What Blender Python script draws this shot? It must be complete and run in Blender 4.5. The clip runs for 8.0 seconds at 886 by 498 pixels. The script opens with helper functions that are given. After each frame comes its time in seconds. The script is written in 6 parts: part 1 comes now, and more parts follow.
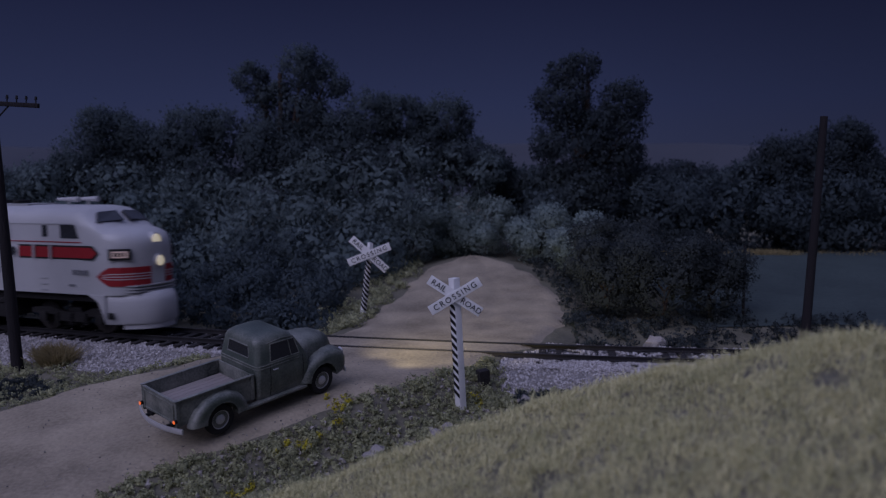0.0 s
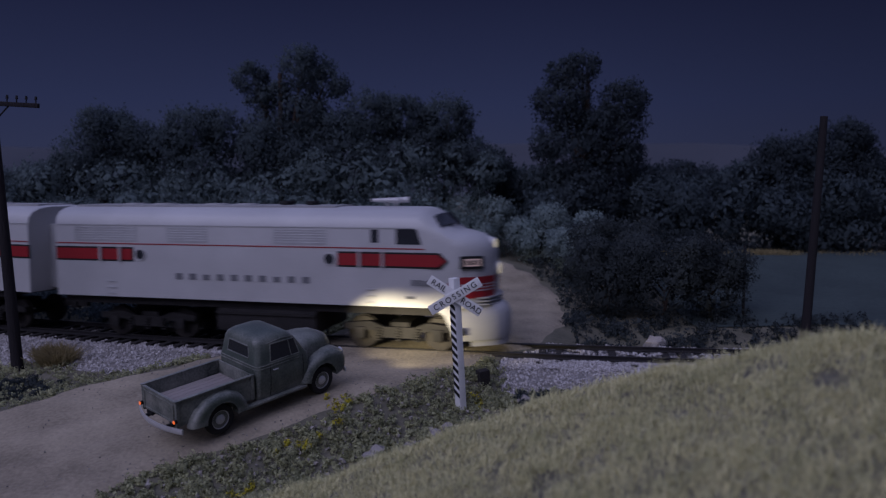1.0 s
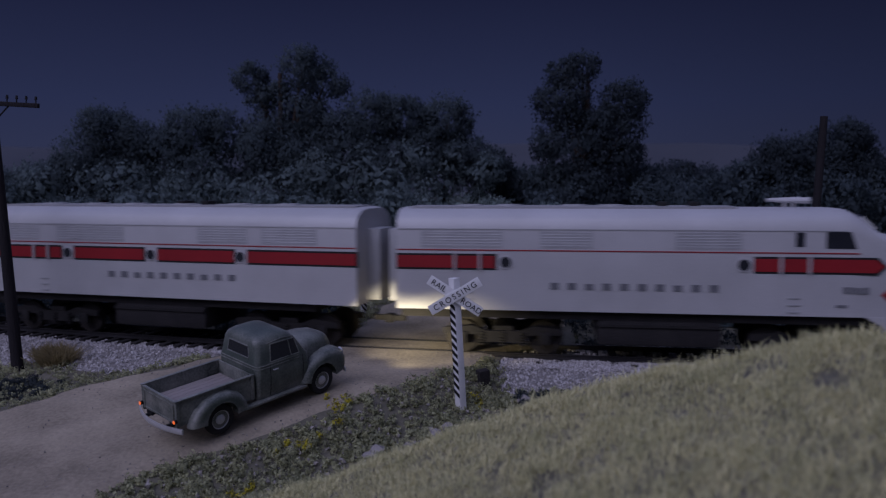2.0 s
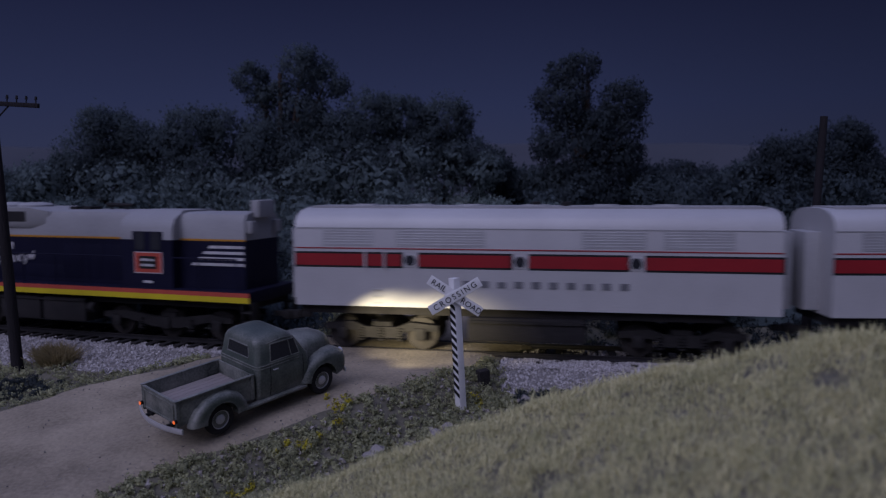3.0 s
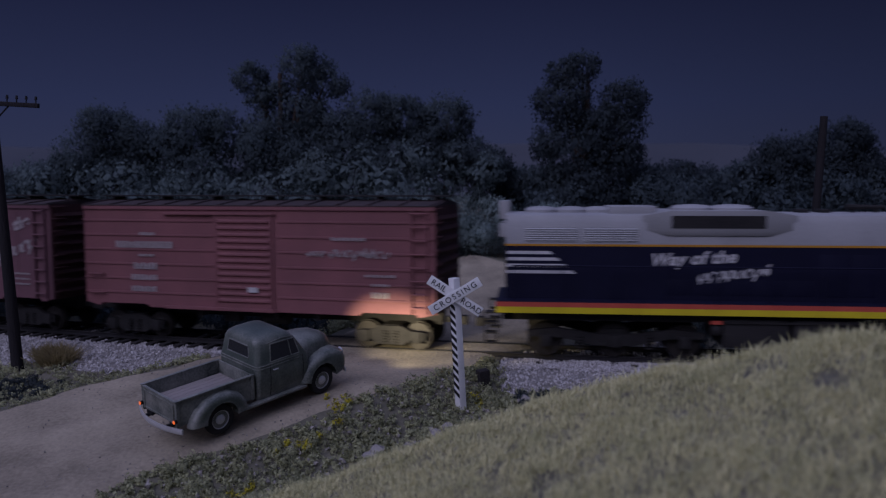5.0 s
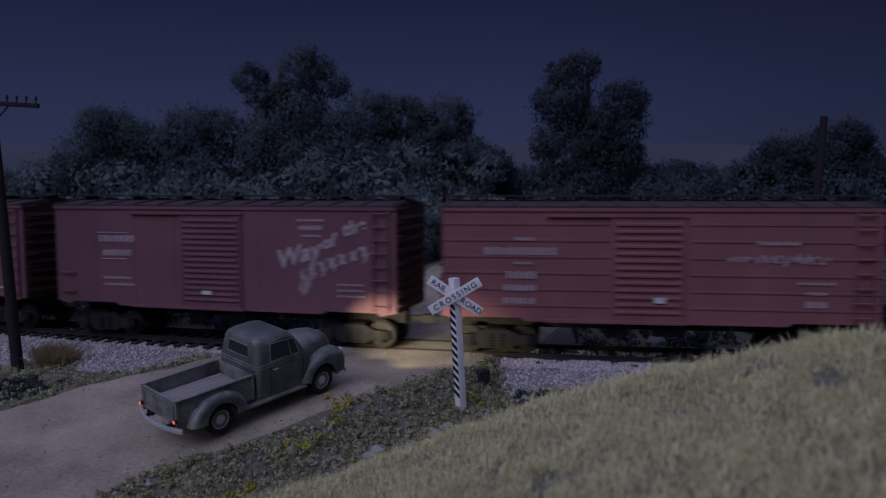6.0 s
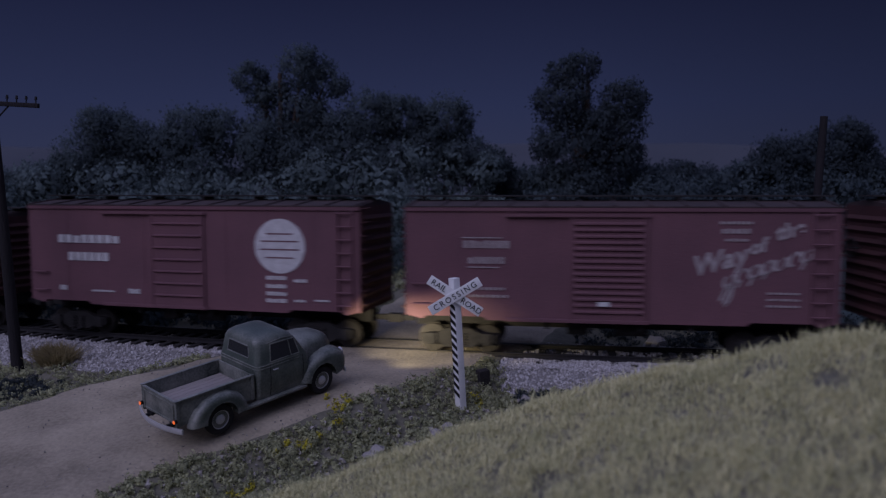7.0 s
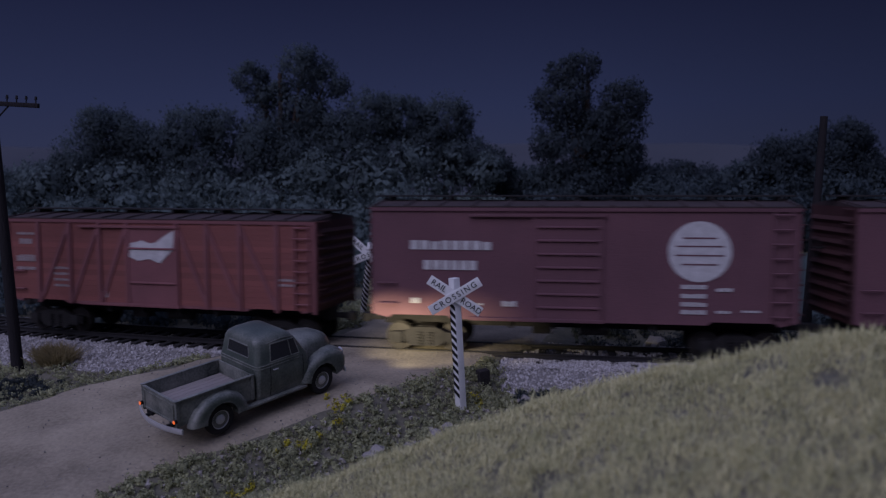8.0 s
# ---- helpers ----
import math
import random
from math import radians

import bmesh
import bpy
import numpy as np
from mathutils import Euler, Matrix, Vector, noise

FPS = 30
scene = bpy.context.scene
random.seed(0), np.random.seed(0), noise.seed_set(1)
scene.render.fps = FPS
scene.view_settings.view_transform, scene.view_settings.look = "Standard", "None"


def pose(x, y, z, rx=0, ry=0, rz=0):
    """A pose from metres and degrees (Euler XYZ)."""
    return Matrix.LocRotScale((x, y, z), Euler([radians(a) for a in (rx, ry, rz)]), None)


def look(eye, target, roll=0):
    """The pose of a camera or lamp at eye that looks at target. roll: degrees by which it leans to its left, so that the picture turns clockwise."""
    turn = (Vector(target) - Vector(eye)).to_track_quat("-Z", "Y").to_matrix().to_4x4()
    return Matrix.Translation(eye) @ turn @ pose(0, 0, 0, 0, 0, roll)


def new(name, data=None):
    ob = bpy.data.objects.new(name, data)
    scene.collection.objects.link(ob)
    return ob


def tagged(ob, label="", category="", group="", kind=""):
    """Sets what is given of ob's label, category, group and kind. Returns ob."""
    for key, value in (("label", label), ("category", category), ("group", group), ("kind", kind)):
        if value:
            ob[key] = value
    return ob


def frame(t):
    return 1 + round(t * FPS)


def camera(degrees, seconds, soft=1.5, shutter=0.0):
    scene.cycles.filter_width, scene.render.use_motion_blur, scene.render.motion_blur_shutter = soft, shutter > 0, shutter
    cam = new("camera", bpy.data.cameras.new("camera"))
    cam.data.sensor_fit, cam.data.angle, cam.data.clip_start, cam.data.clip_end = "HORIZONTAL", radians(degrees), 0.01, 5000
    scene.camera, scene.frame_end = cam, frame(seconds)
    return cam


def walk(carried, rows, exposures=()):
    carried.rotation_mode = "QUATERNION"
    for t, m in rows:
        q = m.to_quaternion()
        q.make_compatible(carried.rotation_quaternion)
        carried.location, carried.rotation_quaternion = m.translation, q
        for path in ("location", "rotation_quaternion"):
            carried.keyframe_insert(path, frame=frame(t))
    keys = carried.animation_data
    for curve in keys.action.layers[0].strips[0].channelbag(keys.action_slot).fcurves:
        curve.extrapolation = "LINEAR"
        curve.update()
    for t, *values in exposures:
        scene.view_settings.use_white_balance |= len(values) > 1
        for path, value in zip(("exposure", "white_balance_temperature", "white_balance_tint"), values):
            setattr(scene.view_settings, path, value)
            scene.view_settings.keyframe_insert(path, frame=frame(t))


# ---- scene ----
# A model railway at 1:87; all sizes below are in metres of the full-size original, brought to scale by S.
S = 1 / 87.1
EYE = (0.0, 0.0, 5.11)
cam = camera(59.14, 8.0, soft=1.25, shutter=0.5)
eye = Vector(EYE) * S
aim = eye + Vector((0, math.cos(0.0825), -math.sin(0.0825)))
# a small phone lens close to the model: sharp at the crossing, soft in front and behind
cam.data.dof.use_dof = True
cam.data.dof.focus_distance = 20.5 * S
cam.data.dof.aperture_fstop = 30
walk(cam, [(0.0, look(eye, aim, -0.15)), (8.0, look(eye, aim, -0.15))], exposures=[(0.0, 0.0), (8.0, 0.0)])


# ---- light ----
def make_world():
    w = bpy.data.worlds.new("night")
    w.use_nodes = True
    nt = w.node_tree
    bg = nt.nodes["Background"]
    co = nt.nodes.new("ShaderNodeTexCoord")
    sep = nt.nodes.new("ShaderNodeSeparateXYZ")
    ramp = nt.nodes.new("ShaderNodeValToRGB")
    nt.links.new(co.outputs["Generated"], sep.inputs[0])
    nt.links.new(sep.outputs["Z"], ramp.inputs[0])
    el = ramp.color_ramp.elements
    el[0].position, el[0].color = 0.0, (0.029, 0.034, 0.074, 1)
    el[1].position, el[1].color = 0.26, (0.0085, 0.0105, 0.033, 1)
    e = el.new(1.0)
    e.color = (0.29, 0.33, 0.66, 1)
    e = el.new(0.1)
    e.color = (0.0205, 0.0265, 0.070, 1)
    # the sky grows darker towards the east
    dim = nt.nodes.new("ShaderNodeMapRange")
    dim.interpolation_type = "SMOOTHSTEP"
    dim.inputs["From Min"].default_value, dim.inputs["From Max"].default_value = 0.05, 0.6
    dim.inputs["To Min"].default_value, dim.inputs["To Max"].default_value = 1.0, 0.68
    nt.links.new(sep.outputs["X"], dim.inputs["Value"])
    shade = nt.nodes.new("ShaderNodeVectorMath")
    shade.operation = "SCALE"
    nt.links.new(ramp.outputs[0], shade.inputs[0])
    nt.links.new(dim.outputs[0], shade.inputs["Scale"])
    nt.links.new(shade.outputs[0], bg.inputs["Color"])
    bg.inputs["Strength"].default_value = 1.0
    scene.world = w


make_world()


def lamp(name, kind, energy, color, m, **more):
    d = bpy.data.lights.new(name, kind)
    d.energy, d.color = energy, color
    if kind == "SUN":
        d.angle = radians(more["angle"])
    if kind == "SPOT":
        d.spot_size, d.spot_blend, d.shadow_soft_size = radians(more["size"]), more["blend"], more["radius"] * S
    ob = new(name, d)
    ob.matrix_world = m
    return ob


# soft cold light of the moonlit sky, from high above and behind the viewer
lamp("moonlight", "SUN", 1.12, (0.78, 0.772, 1.15), look((0, 0, 0), (0.5, 0.78, -0.86)), angle=45)

# headlamps of the waiting pickup truck: power, and the height over the road at which they aim ahead
HEAD_POWER, HEAD_DROP, HEAD_WIDE = 0.14, -0.98, 1.45


# ---- materials ----
def mat(name, base, rough=0.8, dark=None, size=1.0, mix=0.5, metal=0.0, bump=0.0, fine=0.05, island=0.0, rand=0.0, emit=None, spec=0.3, stretch=(1, 1, 1), wear=None, leafy=False):
    """Colour noise at two scales (size and fine, in full-size metres), with fine relief."""
    m = bpy.data.materials.new(name)
    m.use_nodes = True
    nt = m.node_tree
    b = nt.nodes["Principled BSDF"]
    b.inputs["Roughness"].default_value, b.inputs["Metallic"].default_value = rough, metal
    b.inputs["Specular IOR Level"].default_value = spec
    dark = dark or tuple(c * 0.6 for c in base)
    co = nt.nodes.new("ShaderNodeTexCoord")
    mp = nt.nodes.new("ShaderNodeMapping")
    mp.inputs["Scale"].default_value = tuple(s / S for s in stretch)
    nt.links.new(co.outputs["Object"], mp.inputs[0])

    def tex(scale, detail):
        n = nt.nodes.new("ShaderNodeTexNoise")
        n.inputs["Scale"].default_value, n.inputs["Detail"].default_value = 1 / scale, detail
        nt.links.new(mp.outputs[0], n.inputs["Vector"])
        return n
    big, small = tex(size, 4), tex(fine, 2)

    def math_node(op, a, b_):
        n = nt.nodes.new("ShaderNodeMath")
        n.operation = op
        for i, v in enumerate((a, b_)):
            if isinstance(v, (int, float)):
                n.inputs[i].default_value = v
            else:
                nt.links.new(v, n.inputs[i])
        return n.outputs[0]
    f = math_node("ADD", math_node("MULTIPLY", big.outputs["Fac"], 0.65), math_node("MULTIPLY", small.outputs["Fac"], 0.35))
    if island:
        g = nt.nodes.new("ShaderNodeNewGeometry")
        f = math_node("ADD", math_node("MULTIPLY", f, 1 - island), math_node("MULTIPLY", g.outputs["Random Per Island"], island))
    if rand:
        g = nt.nodes.new("ShaderNodeObjectInfo")
        f = math_node("ADD", math_node("MULTIPLY", f, 1 - rand), math_node("MULTIPLY", g.outputs["Random"], rand))
    mr = nt.nodes.new("ShaderNodeMapRange")
    lo, hi = (0.5 - 0.32 * (1 if (island or rand) else 0.6), 0.5 + 0.32 * (1 if (island or rand) else 0.6))
    mr.inputs["From Min"].default_value, mr.inputs["From Max"].default_value = lo, hi
    nt.links.new(f, mr.inputs["Value"])
    mx = nt.nodes.new("ShaderNodeMix")
    mx.data_type = "RGBA"
    mx.inputs["A"].default_value, mx.inputs["B"].default_value = (*dark, 1), (*base, 1)
    if mix != 0.5:
        nt.links.new(math_node("POWER", mr.outputs[0], math.log(mix) / math.log(0.5)), mx.inputs["Factor"])
    else:
        nt.links.new(mr.outputs[0], mx.inputs["Factor"])
    out = mx.outputs["Result"]
    if wear:
        g = nt.nodes.new("ShaderNodeNewGeometry")
        wr = nt.nodes.new("ShaderNodeMapRange")
        wr.inputs["From Min"].default_value, wr.inputs["From Max"].default_value, wr.inputs["To Max"].default_value = 0.51, 0.56, 0.8
        nt.links.new(g.outputs["Pointiness"], wr.inputs["Value"])
        wm = nt.nodes.new("ShaderNodeMix")
        wm.data_type = "RGBA"
        wm.inputs["B"].default_value = (*wear, 1)
        nt.links.new(math_node("MULTIPLY", wr.outputs[0], mr.outputs[0]), wm.inputs["Factor"])
        nt.links.new(out, wm.inputs["A"])
        out = wm.outputs["Result"]
    nt.links.new(out, b.inputs["Base Color"])
    if leafy:
        # thin leaves pass half of the light on
        tr = nt.nodes.new("ShaderNodeBsdfTranslucent")
        nt.links.new(out, tr.inputs["Color"])
        ms = nt.nodes.new("ShaderNodeMixShader")
        nt.links.new(b.outputs[0], ms.inputs[1])
        nt.links.new(tr.outputs[0], ms.inputs[2])
        nt.links.new(ms.outputs[0], nt.nodes["Material Output"].inputs["Surface"])
    if bump:
        bp = nt.nodes.new("ShaderNodeBump")
        bp.inputs["Strength"].default_value, bp.inputs["Distance"].default_value = min(1.0, bump), 0.05 * S
        nt.links.new(small.outputs["Fac"], bp.inputs["Height"])
        nt.links.new(bp.outputs[0], b.inputs["Normal"])
    if emit:
        b.inputs["Emission Color"].default_value, b.inputs["Emission Strength"].default_value = (*emit[:3], 1), emit[3]
    return m


M = {
    "earth": mat("earth", (0.165, 0.15, 0.108), 0.95, (0.075, 0.072, 0.052), 1.5, bump=0.8, fine=0.12),
    "meadow": mat("meadow", (0.050, 0.068, 0.066), 0.95, (0.026, 0.037, 0.038), 3.0, bump=0.8, fine=0.2),
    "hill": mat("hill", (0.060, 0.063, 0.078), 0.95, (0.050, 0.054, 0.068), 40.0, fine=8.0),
    "road": mat("road", (0.375, 0.318, 0.232), 0.95, (0.160, 0.134, 0.098), 1.6, bump=0.35, fine=0.09),
    "ballast": mat("ballast", (0.52, 0.49, 0.48), 0.9, (0.22, 0.20, 0.19), 0.9, bump=0.3, fine=0.06, island=0.6),
    "bed": mat("bed", (0.30, 0.28, 0.27), 0.95, (0.12, 0.11, 0.10), 0.3, bump=1.0, fine=0.07),
    "tie": mat("tie", (0.030, 0.026, 0.026), 0.9, (0.018, 0.016, 0.016), 0.5, bump=0.6, rand=0.4),
    "rail": mat("rail", (0.026, 0.023, 0.025), 0.8, (0.014, 0.013, 0.014), 0.5),
    "rail_top": mat("rail_top", (0.09, 0.08, 0.08), 0.4, (0.09, 0.08, 0.075), 0.6, metal=0.7),
    "straw": mat("straw", (0.84, 0.76, 0.43), 0.9, (0.24, 0.26, 0.12), 0.5, island=0.22, mix=0.55, spec=0.1),
    "weed": mat("weed", (0.62, 0.61, 0.37), 0.95, (0.225, 0.235, 0.145), 0.5, island=0.35, spec=0.05, leafy=True),
    "flower": mat("flower", (0.55, 0.46, 0.04), 0.8, (0.35, 0.32, 0.03), 0.2, island=0.5),
    # distance haze is mixed into the far leaf colours as extra blue
    "foliage_hazed": mat("foliage_hazed", (0.108, 0.136, 0.146), 0.95, (0.066, 0.086, 0.098), 2.6, island=0.08, spec=0.05, leafy=True),
    "foliage_deep_hazed": mat("foliage_deep_hazed", (0.078, 0.096, 0.108), 0.95, (0.046, 0.060, 0.070), 2.6, island=0.08, spec=0.05, leafy=True),
    # paler again: haze low in the tree line, put into the leaf colour
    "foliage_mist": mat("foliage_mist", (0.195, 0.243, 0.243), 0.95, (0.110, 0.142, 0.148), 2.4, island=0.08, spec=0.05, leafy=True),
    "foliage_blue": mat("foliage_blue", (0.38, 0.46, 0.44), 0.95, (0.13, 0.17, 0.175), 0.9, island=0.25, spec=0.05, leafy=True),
    "foliage_dark": mat("foliage_dark", (0.092, 0.108, 0.108), 0.95, (0.050, 0.060, 0.064), 1.1, island=0.1, spec=0.05, leafy=True),
    "straw_bush": mat("straw_bush", (0.46, 0.38, 0.20), 0.95, (0.22, 0.18, 0.10), 0.4, island=0.3, spec=0.05, leafy=True),
    "bark": mat("bark", (0.07, 0.05, 0.04), 0.95, (0.03, 0.022, 0.018), 0.4, bump=0.8),
    "pole": mat("pole", (0.020, 0.017, 0.020), 0.9, (0.014, 0.012, 0.013), 0.4, bump=0.6, stretch=(1, 1, 0.15)),
    "stone": mat("stone", (0.36, 0.33, 0.30), 0.9, (0.20, 0.18, 0.17), 0.5, bump=0.6),
    "white": mat("white", (0.80, 0.79, 0.78), 0.55, (0.66, 0.65, 0.63), 0.9),
    "black": mat("black", (0.012, 0.012, 0.013), 0.6),
    "silver": mat("silver", (0.50, 0.49, 0.49), 0.5, (0.41, 0.40, 0.40), 1.6, metal=0.15),
    "red": mat("red", (0.30, 0.016, 0.022), 0.5, (0.23, 0.013, 0.018), 0.8),
    "oxide": mat("oxide", (0.165, 0.076, 0.090), 0.8, (0.115, 0.056, 0.068), 1.8, bump=0.2),
    "oxide_bright": mat("oxide_bright", (0.235, 0.092, 0.098), 0.8, (0.160, 0.067, 0.072), 1.6, bump=0.2),
    "soot": mat("soot", (0.028, 0.025, 0.025), 0.85, (0.012, 0.011, 0.012), 0.6, bump=0.4),
    "navy": mat("navy", (0.010, 0.010, 0.028), 0.6, (0.007, 0.007, 0.019), 1.2, spec=0.12),
    "truck_green": mat("truck_green", (0.078, 0.098, 0.084), 0.42, (0.034, 0.046, 0.040), 0.45, spec=0.35, bump=0.12, wear=(0.30, 0.29, 0.26)),
}


# ---- building helpers ----
def box(bm, x0, x1, y0, y1, z0, z1, bevel=0.0):
    vs = [bm.verts.new((x, y, z)) for x in (x0, x1) for y in (y0, y1) for z in (z0, z1)]
    fs = [bm.faces.new([vs[i] for i in q]) for q in ((0, 1, 3, 2), (4, 6, 7, 5), (0, 4, 5, 1), (2, 3, 7, 6), (0, 2, 6, 4), (1, 5, 7, 3))]
    if bevel:
        es = {e for f in fs for e in f.edges}
        bmesh.ops.bevel(bm, geom=list(es), offset=bevel, segments=2, profile=0.6, affect="EDGES")
    return vs


def tube(bm, a, b, r0, r1=None, seg=10):
    a, b = Vector(a), Vector(b)
    r1 = r0 if r1 is None else r1
    d = (b - a).normalized()
    u = d.orthogonal().normalized()
    v = d.cross(u)
    rings = []
    for p, r in ((a, r0), (b, r1)):
        rings.append([bm.verts.new(p + r * (math.cos(k * math.tau / seg) * u + math.sin(k * math.tau / seg) * v)) for k in range(seg)])
    for k in range(seg):
        bm.faces.new((rings[0][k], rings[0][(k + 1) % seg], rings[1][(k + 1) % seg], rings[1][k]))
    bm.faces.new(rings[0][::-1])
    bm.faces.new(rings[1])


def prism(bm, pts, a, b, axis="y"):
    """A closed outline carried from a to b along an axis; pts are the two other coordinates."""
    def at(p, q):
        return {"x": (q, p[0], p[1]), "y": (p[0], q, p[1]), "z": (p[0], p[1], q)}[axis]
    r0, r1 = [bm.verts.new(at(p, a)) for p in pts], [bm.verts.new(at(p, b)) for p in pts]
    n = len(pts)
    for k in range(n):
        bm.faces.new((r0[k], r0[(k + 1) % n], r1[(k + 1) % n], r1[k]))
    bm.faces.new(r0[::-1])
    bm.faces.new(r1)


def loft(bm, rings, cap=True, close=True):
    """Skins rings of equally many points."""
    rs = [[bm.verts.new(p) for p in r] for r in rings]
    n = len(rs[0])
    for r, s in zip(rs, rs[1:]):
        for k in range(n if close else n - 1):
            bm.faces.new((r[k], r[(k + 1) % n], s[(k + 1) % n], s[k]))
    if cap:
        bm.faces.new(rs[0][::-1])
        bm.faces.new(rs[-1])


def finish(mesh, material, angle=35):
    mesh.materials.append(material)
    if angle:
        mesh.polygons.foreach_set("use_smooth", [True] * len(mesh.polygons))
        mesh.set_sharp_from_angle(angle=radians(angle))
    return mesh


def part(name, bm, material, parent=None, label="", angle=35, kind=""):
    """Links a bmesh (full-size metres) as one mesh object under a thing or a part."""
    bmesh.ops.recalc_face_normals(bm, faces=bm.faces)
    bm.transform(Matrix.Scale(S, 4))
    mesh = bpy.data.meshes.new(name)
    bm.to_mesh(mesh)
    bm.free()
    ob = new(name, finish(mesh, material, angle))
    ob.parent = parent
    return tagged(ob, label, kind=kind)


def raw(name, verts, faces, material, parent=None, angle=0):
    mesh = bpy.data.meshes.new(name)
    mesh.from_pydata((np.asarray(verts) * S).tolist(), [], faces if isinstance(faces, list) else faces.tolist())
    mesh.update()
    ob = new(name, finish(mesh, material, angle))
    ob.parent = parent
    return ob


def place(x, y, z, rx=0, ry=0, rz=0):
    return pose(x * S, y * S, z * S, rx, ry, rz)


def thing(name, m, label, category, group=""):
    ob = new(name)
    ob.empty_display_size = 0.5 * S
    ob.matrix_basis = m
    return tagged(ob, label, category, group)


# ---- the lie of the land ----
def track_y(x):
    c = np.clip(x, -25, 25)
    return 24.61 - 0.2082 * c + 0.0046 * c * c + (x - c) * track_slope(c)


def track_slope(x):
    return -0.2082 + 0.0092 * np.clip(x, -25, 25)


def off_track(x, y):
    """Distance from the track's centre line, negative on the viewer's side."""
    return (y - track_y(x)) / np.sqrt(1 + track_slope(x) ** 2)


ROAD_LEFT = [(-26, 9.0), (-16.5, 15.6), (-11.2, 19.2), (-8.5, 21.5), (-6.9, 23.6), (-3.9, 26.6), (-2.9, 29.5), (-2.3, 33), (-1.6, 36.5), (-0.5, 39.5), (0.8, 41.6)]
ROAD_RIGHT = [(-14, 5), (-9.2, 11.8), (-6.9, 14.6), (-6.2, 15.6), (-3.0, 18.0), (-1.5, 19.7), (0.75, 22.2), (3.2, 25.4), (4.6, 28.2), (5.0, 33), (4.7, 36), (3.7, 39.5), (2.2, 41.6)]
OUTLINE = np.array(ROAD_LEFT + ROAD_RIGHT[::-1], float)


def road_distance(x, y):
    """Distance outside the road's edge, negative on the road."""
    x, y = np.asarray(x, float), np.asarray(y, float)
    best = np.full(x.shape, 1e9)
    inside = np.zeros(x.shape, bool)
    for (ax, ay), (bx, by) in zip(OUTLINE, np.roll(OUTLINE, -1, 0)):
        t = np.clip(((x - ax) * (bx - ax) + (y - ay) * (by - ay)) / ((bx - ax) ** 2 + (by - ay) ** 2), 0, 1)
        best = np.minimum(best, np.hypot(x - ax - t * (bx - ax), y - ay - t * (by - ay)))
        hit = ((ay > y) != (by > y))
        inside ^= hit & (x < (bx - ax) * (y - ay) / ((by - ay) if by != ay else 1e-9) + ax)
    return np.where(inside, -best, best)


def softplus(v, k):
    return k * np.logaddexp(0, v / k)


def climb(n):
    """The rise of the land behind the track, from the verge up to the tree line."""
    return 0.085 * (softplus(n - 8.0, 1.5) - softplus(n - 17.5, 1.5))


def road_z(x, y):
    n = off_track(x, y)
    return -0.03 - 0.15 * softplus(-5.2 - n, 0.35) + 0.047 * softplus(n - 3.0, 0.8) + climb(n)


def wavy(x, y, size, seed=0.0):
    """Cheap smooth noise from sums of waves, about -1 to 1."""
    v = 0
    for k, (ax, ay, p) in enumerate(((1.0, 0.3, 0.0), (-0.4, 1.1, 1.7), (0.8, -0.9, 3.1), (1.7, 1.3, 4.4), (-1.9, 0.8, 0.6), (0.6, 2.3, 2.2))):
        v = v + np.sin((ax * x + ay * y) * 2.2 / size + p + seed * (k + 1)) / (1 + 0.25 * k)
    return v / 2.6


def hill_top(x, y):
    """The grassy slope in front: a tilted plane that breaks off along a bent crest."""
    a = (x - 2.79) * 0.661 + (y - 12.0) * 0.749
    b = y - 12.75 + 0.2 * x
    d = np.maximum(a, b) + 0.15 * np.exp(-np.abs(a - b) / 0.3)
    rise = 7.0 - softplus(7.0 - x, 0.6)
    return 1.02 + 0.43 * rise - 0.95 * softplus(d, 0.2) + 0.06 * wavy(x, y, 1.6, 2.0)


def land(x, y):
    x, y = np.asarray(x, float), np.asarray(y, float)
    n = np.clip(off_track(x, y), -200, 200)
    near = -0.75 - 0.06 * softplus(-3.4 - n, 0.4)
    far = -0.75 + 0.35 / (1 + np.exp(-(n - 4.2) / 0.6)) + 0.047 * (softplus(n - 4.0, 1.0) - softplus(n - 26.0, 2.0)) + climb(n)
    g = np.where(n < 0, near, far) + 0.07 * wavy(x, y, 2.5) * np.clip(np.abs(n) - 2.5, 0, 1)
    rd = road_distance(x, y)
    w = np.clip(rd / 1.6, 0, 1)
    w = w * w * (3 - 2 * w)
    g = (road_z(x, y) - 0.10) * (1 - w) + g * w
    hill = hill_top(x, y)
    g = np.maximum(g, hill) + 0.12 * np.exp(-np.abs(g - hill) / 0.25)
    return g


def sheet(name, xs, ys, fn, material):
    X, Y = np.meshgrid(xs, ys, indexing="ij")
    V = np.stack([X, Y, fn(X, Y)], -1).reshape(-1, 3)
    i = np.arange((len(xs) - 1) * len(ys)).reshape(len(xs) - 1, len(ys))[:, :-1].ravel()
    F = np.stack([i, i + len(ys), i + len(ys) + 1, i + 1], -1)
    return raw(name, V, F, material, angle=180)


def build_ground():
    out = np.array([32, 36, 40, 46, 54, 62, 72, 84, 100, 120, 150, 200, 500, 1500.0])
    xs = np.concatenate([-out[::-1], np.arange(-30, 30.01, 0.36), out])
    ys = np.concatenate([-out[::-1], np.arange(-20, 62.01, 0.36), [64, 68, 74, 80, 90, 105, 120, 250, 600, 1500.0]])
    tagged(sheet("ground", xs, ys, land, M["earth"]), "brown earth scenery base with patches of dry soil", "ground", kind="structure")


